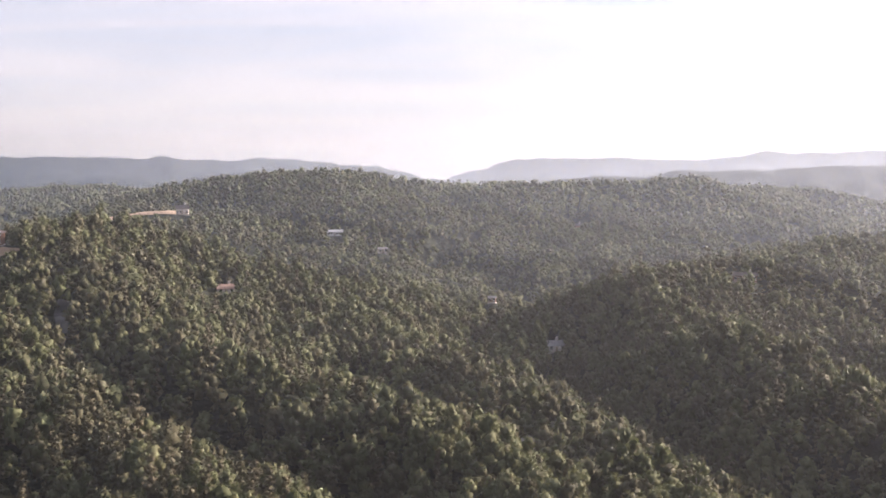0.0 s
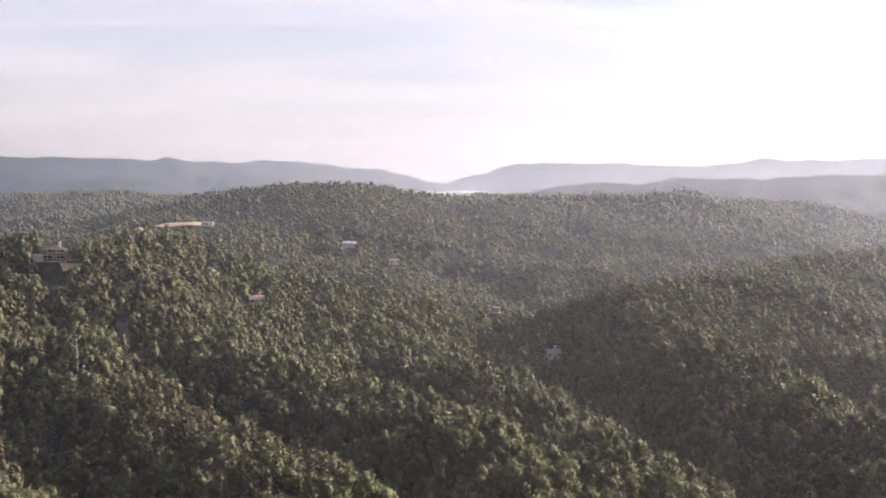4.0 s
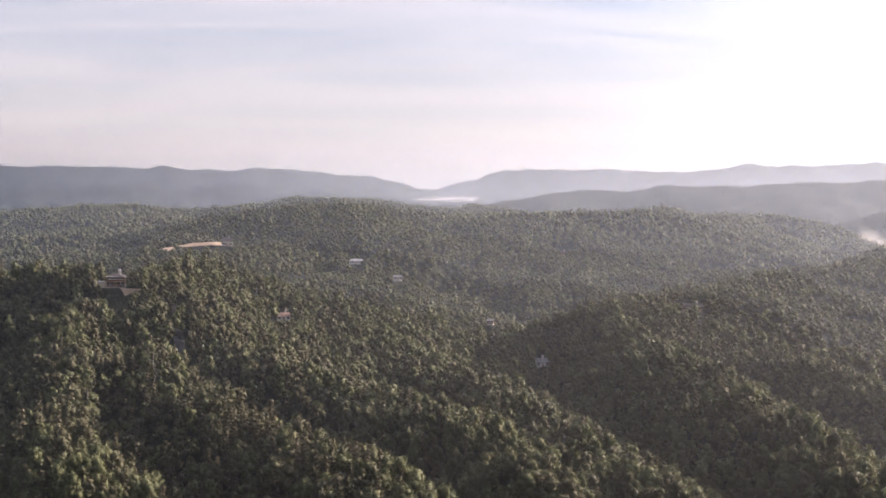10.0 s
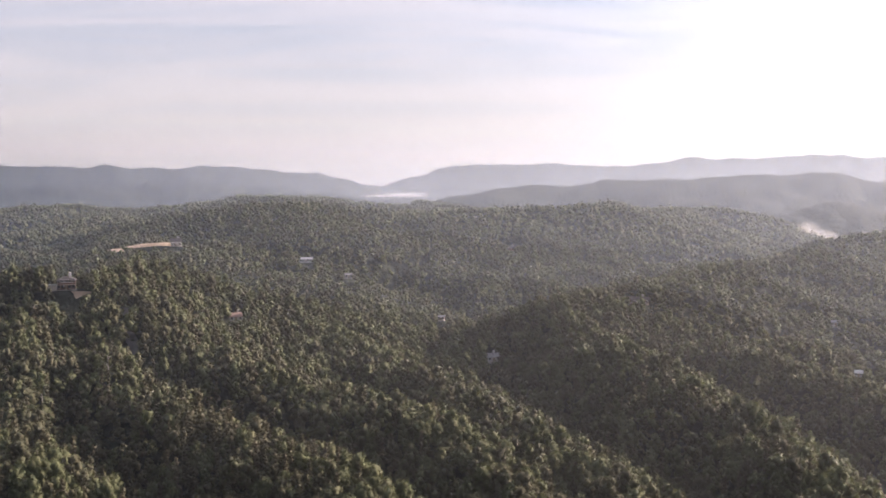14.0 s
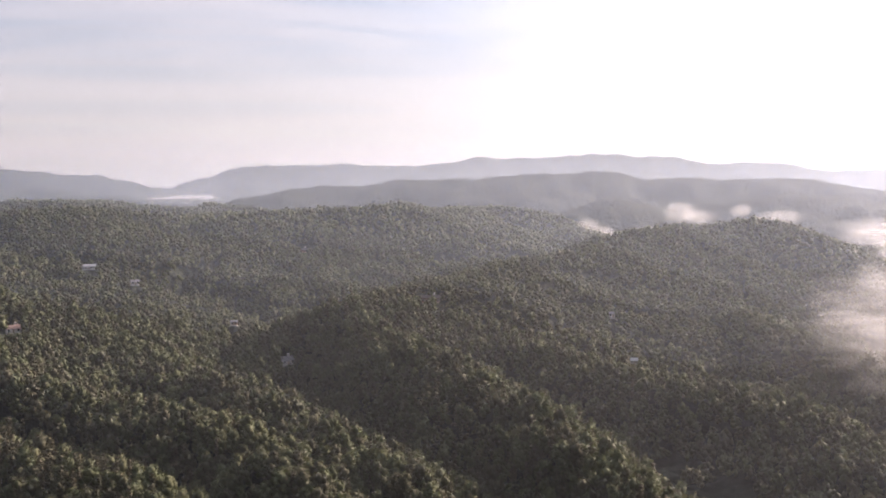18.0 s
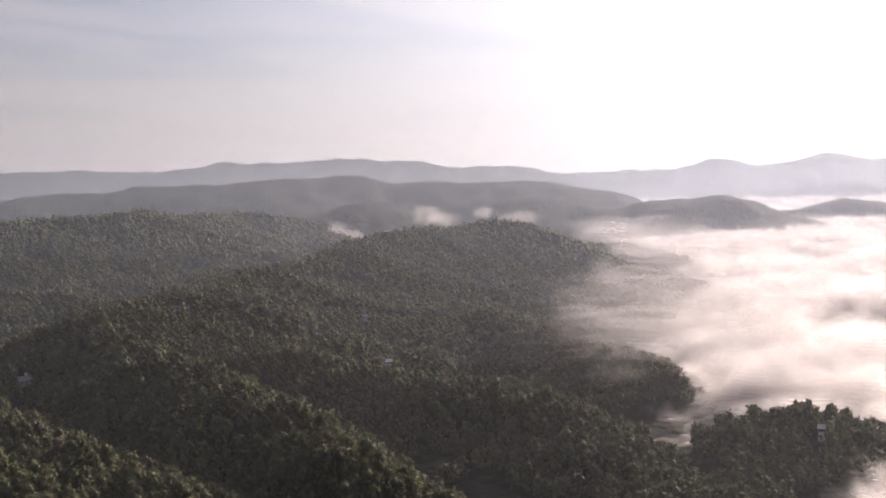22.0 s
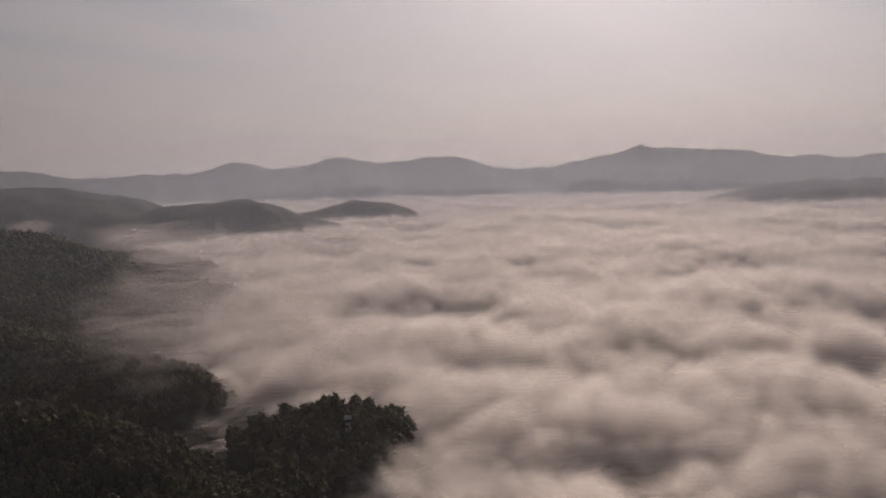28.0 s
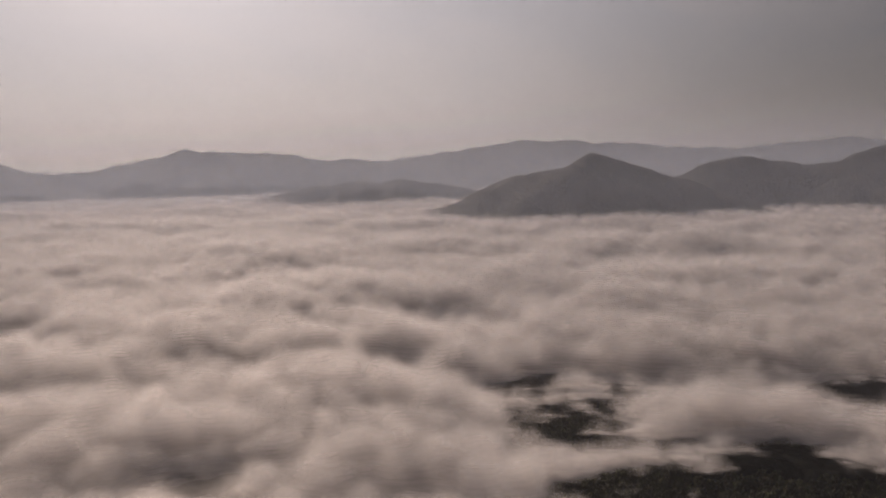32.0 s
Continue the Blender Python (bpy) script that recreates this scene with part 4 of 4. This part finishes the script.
# ---------------------------------------------------------------- fog in the far valleys and wisps that rise behind the ridge
def patch_alpha(most, size, lo=0.15, hi=0.8):
    def alpha(n, at):
        a = n.add("ShaderNodeAttribute")
        a.attribute_name = "tint"
        v = n.math("ADD", a.outputs["Fac"], n.math("MULTIPLY", n.math("SUBTRACT", n.noise(at, size, 6.0, 0.62, 0.6), 0.5), 1.6))
        return n.math("MULTIPLY", n.span(n.math("MULTIPLY", v, n.span(a.outputs["Fac"], 0.0, 0.3)), lo, hi), most)
    return alpha


A, R = np.meshgrid(np.radians(np.linspace(-18, 4, 120)), np.geomspace(2500, 4350, 40))
px, py = np.sin(A) * R, np.cos(A) * R
deg = np.degrees(A)
inside = np.maximum(smooth(-1.9, -0.6, deg) * smooth(3.2, 2.2, deg) * smooth(3300, 3700, R), 0.5 * np.exp(-((deg + 11.5) / 1.2) ** 2) * smooth(2500, 2800, R) * smooth(3300, 2900, R))
for k in range(3):
    pz = 102 + 3 * k + 4 * fbm(px, py, 160, 3, 61)
    me = mesh_from("far_fog", np.stack([px, py, pz], -1).reshape(-1, 3), sheet(*A.shape)[:, ::-1], mist("river_fog", patch_alpha(0.6 - 0.2 * k, 0.006)), flat=False, tint=(inside * 0.55).ravel())
    tagged(new("far_fog", me), "low white fog lying along the far river valley", "fog", kind="stuff")


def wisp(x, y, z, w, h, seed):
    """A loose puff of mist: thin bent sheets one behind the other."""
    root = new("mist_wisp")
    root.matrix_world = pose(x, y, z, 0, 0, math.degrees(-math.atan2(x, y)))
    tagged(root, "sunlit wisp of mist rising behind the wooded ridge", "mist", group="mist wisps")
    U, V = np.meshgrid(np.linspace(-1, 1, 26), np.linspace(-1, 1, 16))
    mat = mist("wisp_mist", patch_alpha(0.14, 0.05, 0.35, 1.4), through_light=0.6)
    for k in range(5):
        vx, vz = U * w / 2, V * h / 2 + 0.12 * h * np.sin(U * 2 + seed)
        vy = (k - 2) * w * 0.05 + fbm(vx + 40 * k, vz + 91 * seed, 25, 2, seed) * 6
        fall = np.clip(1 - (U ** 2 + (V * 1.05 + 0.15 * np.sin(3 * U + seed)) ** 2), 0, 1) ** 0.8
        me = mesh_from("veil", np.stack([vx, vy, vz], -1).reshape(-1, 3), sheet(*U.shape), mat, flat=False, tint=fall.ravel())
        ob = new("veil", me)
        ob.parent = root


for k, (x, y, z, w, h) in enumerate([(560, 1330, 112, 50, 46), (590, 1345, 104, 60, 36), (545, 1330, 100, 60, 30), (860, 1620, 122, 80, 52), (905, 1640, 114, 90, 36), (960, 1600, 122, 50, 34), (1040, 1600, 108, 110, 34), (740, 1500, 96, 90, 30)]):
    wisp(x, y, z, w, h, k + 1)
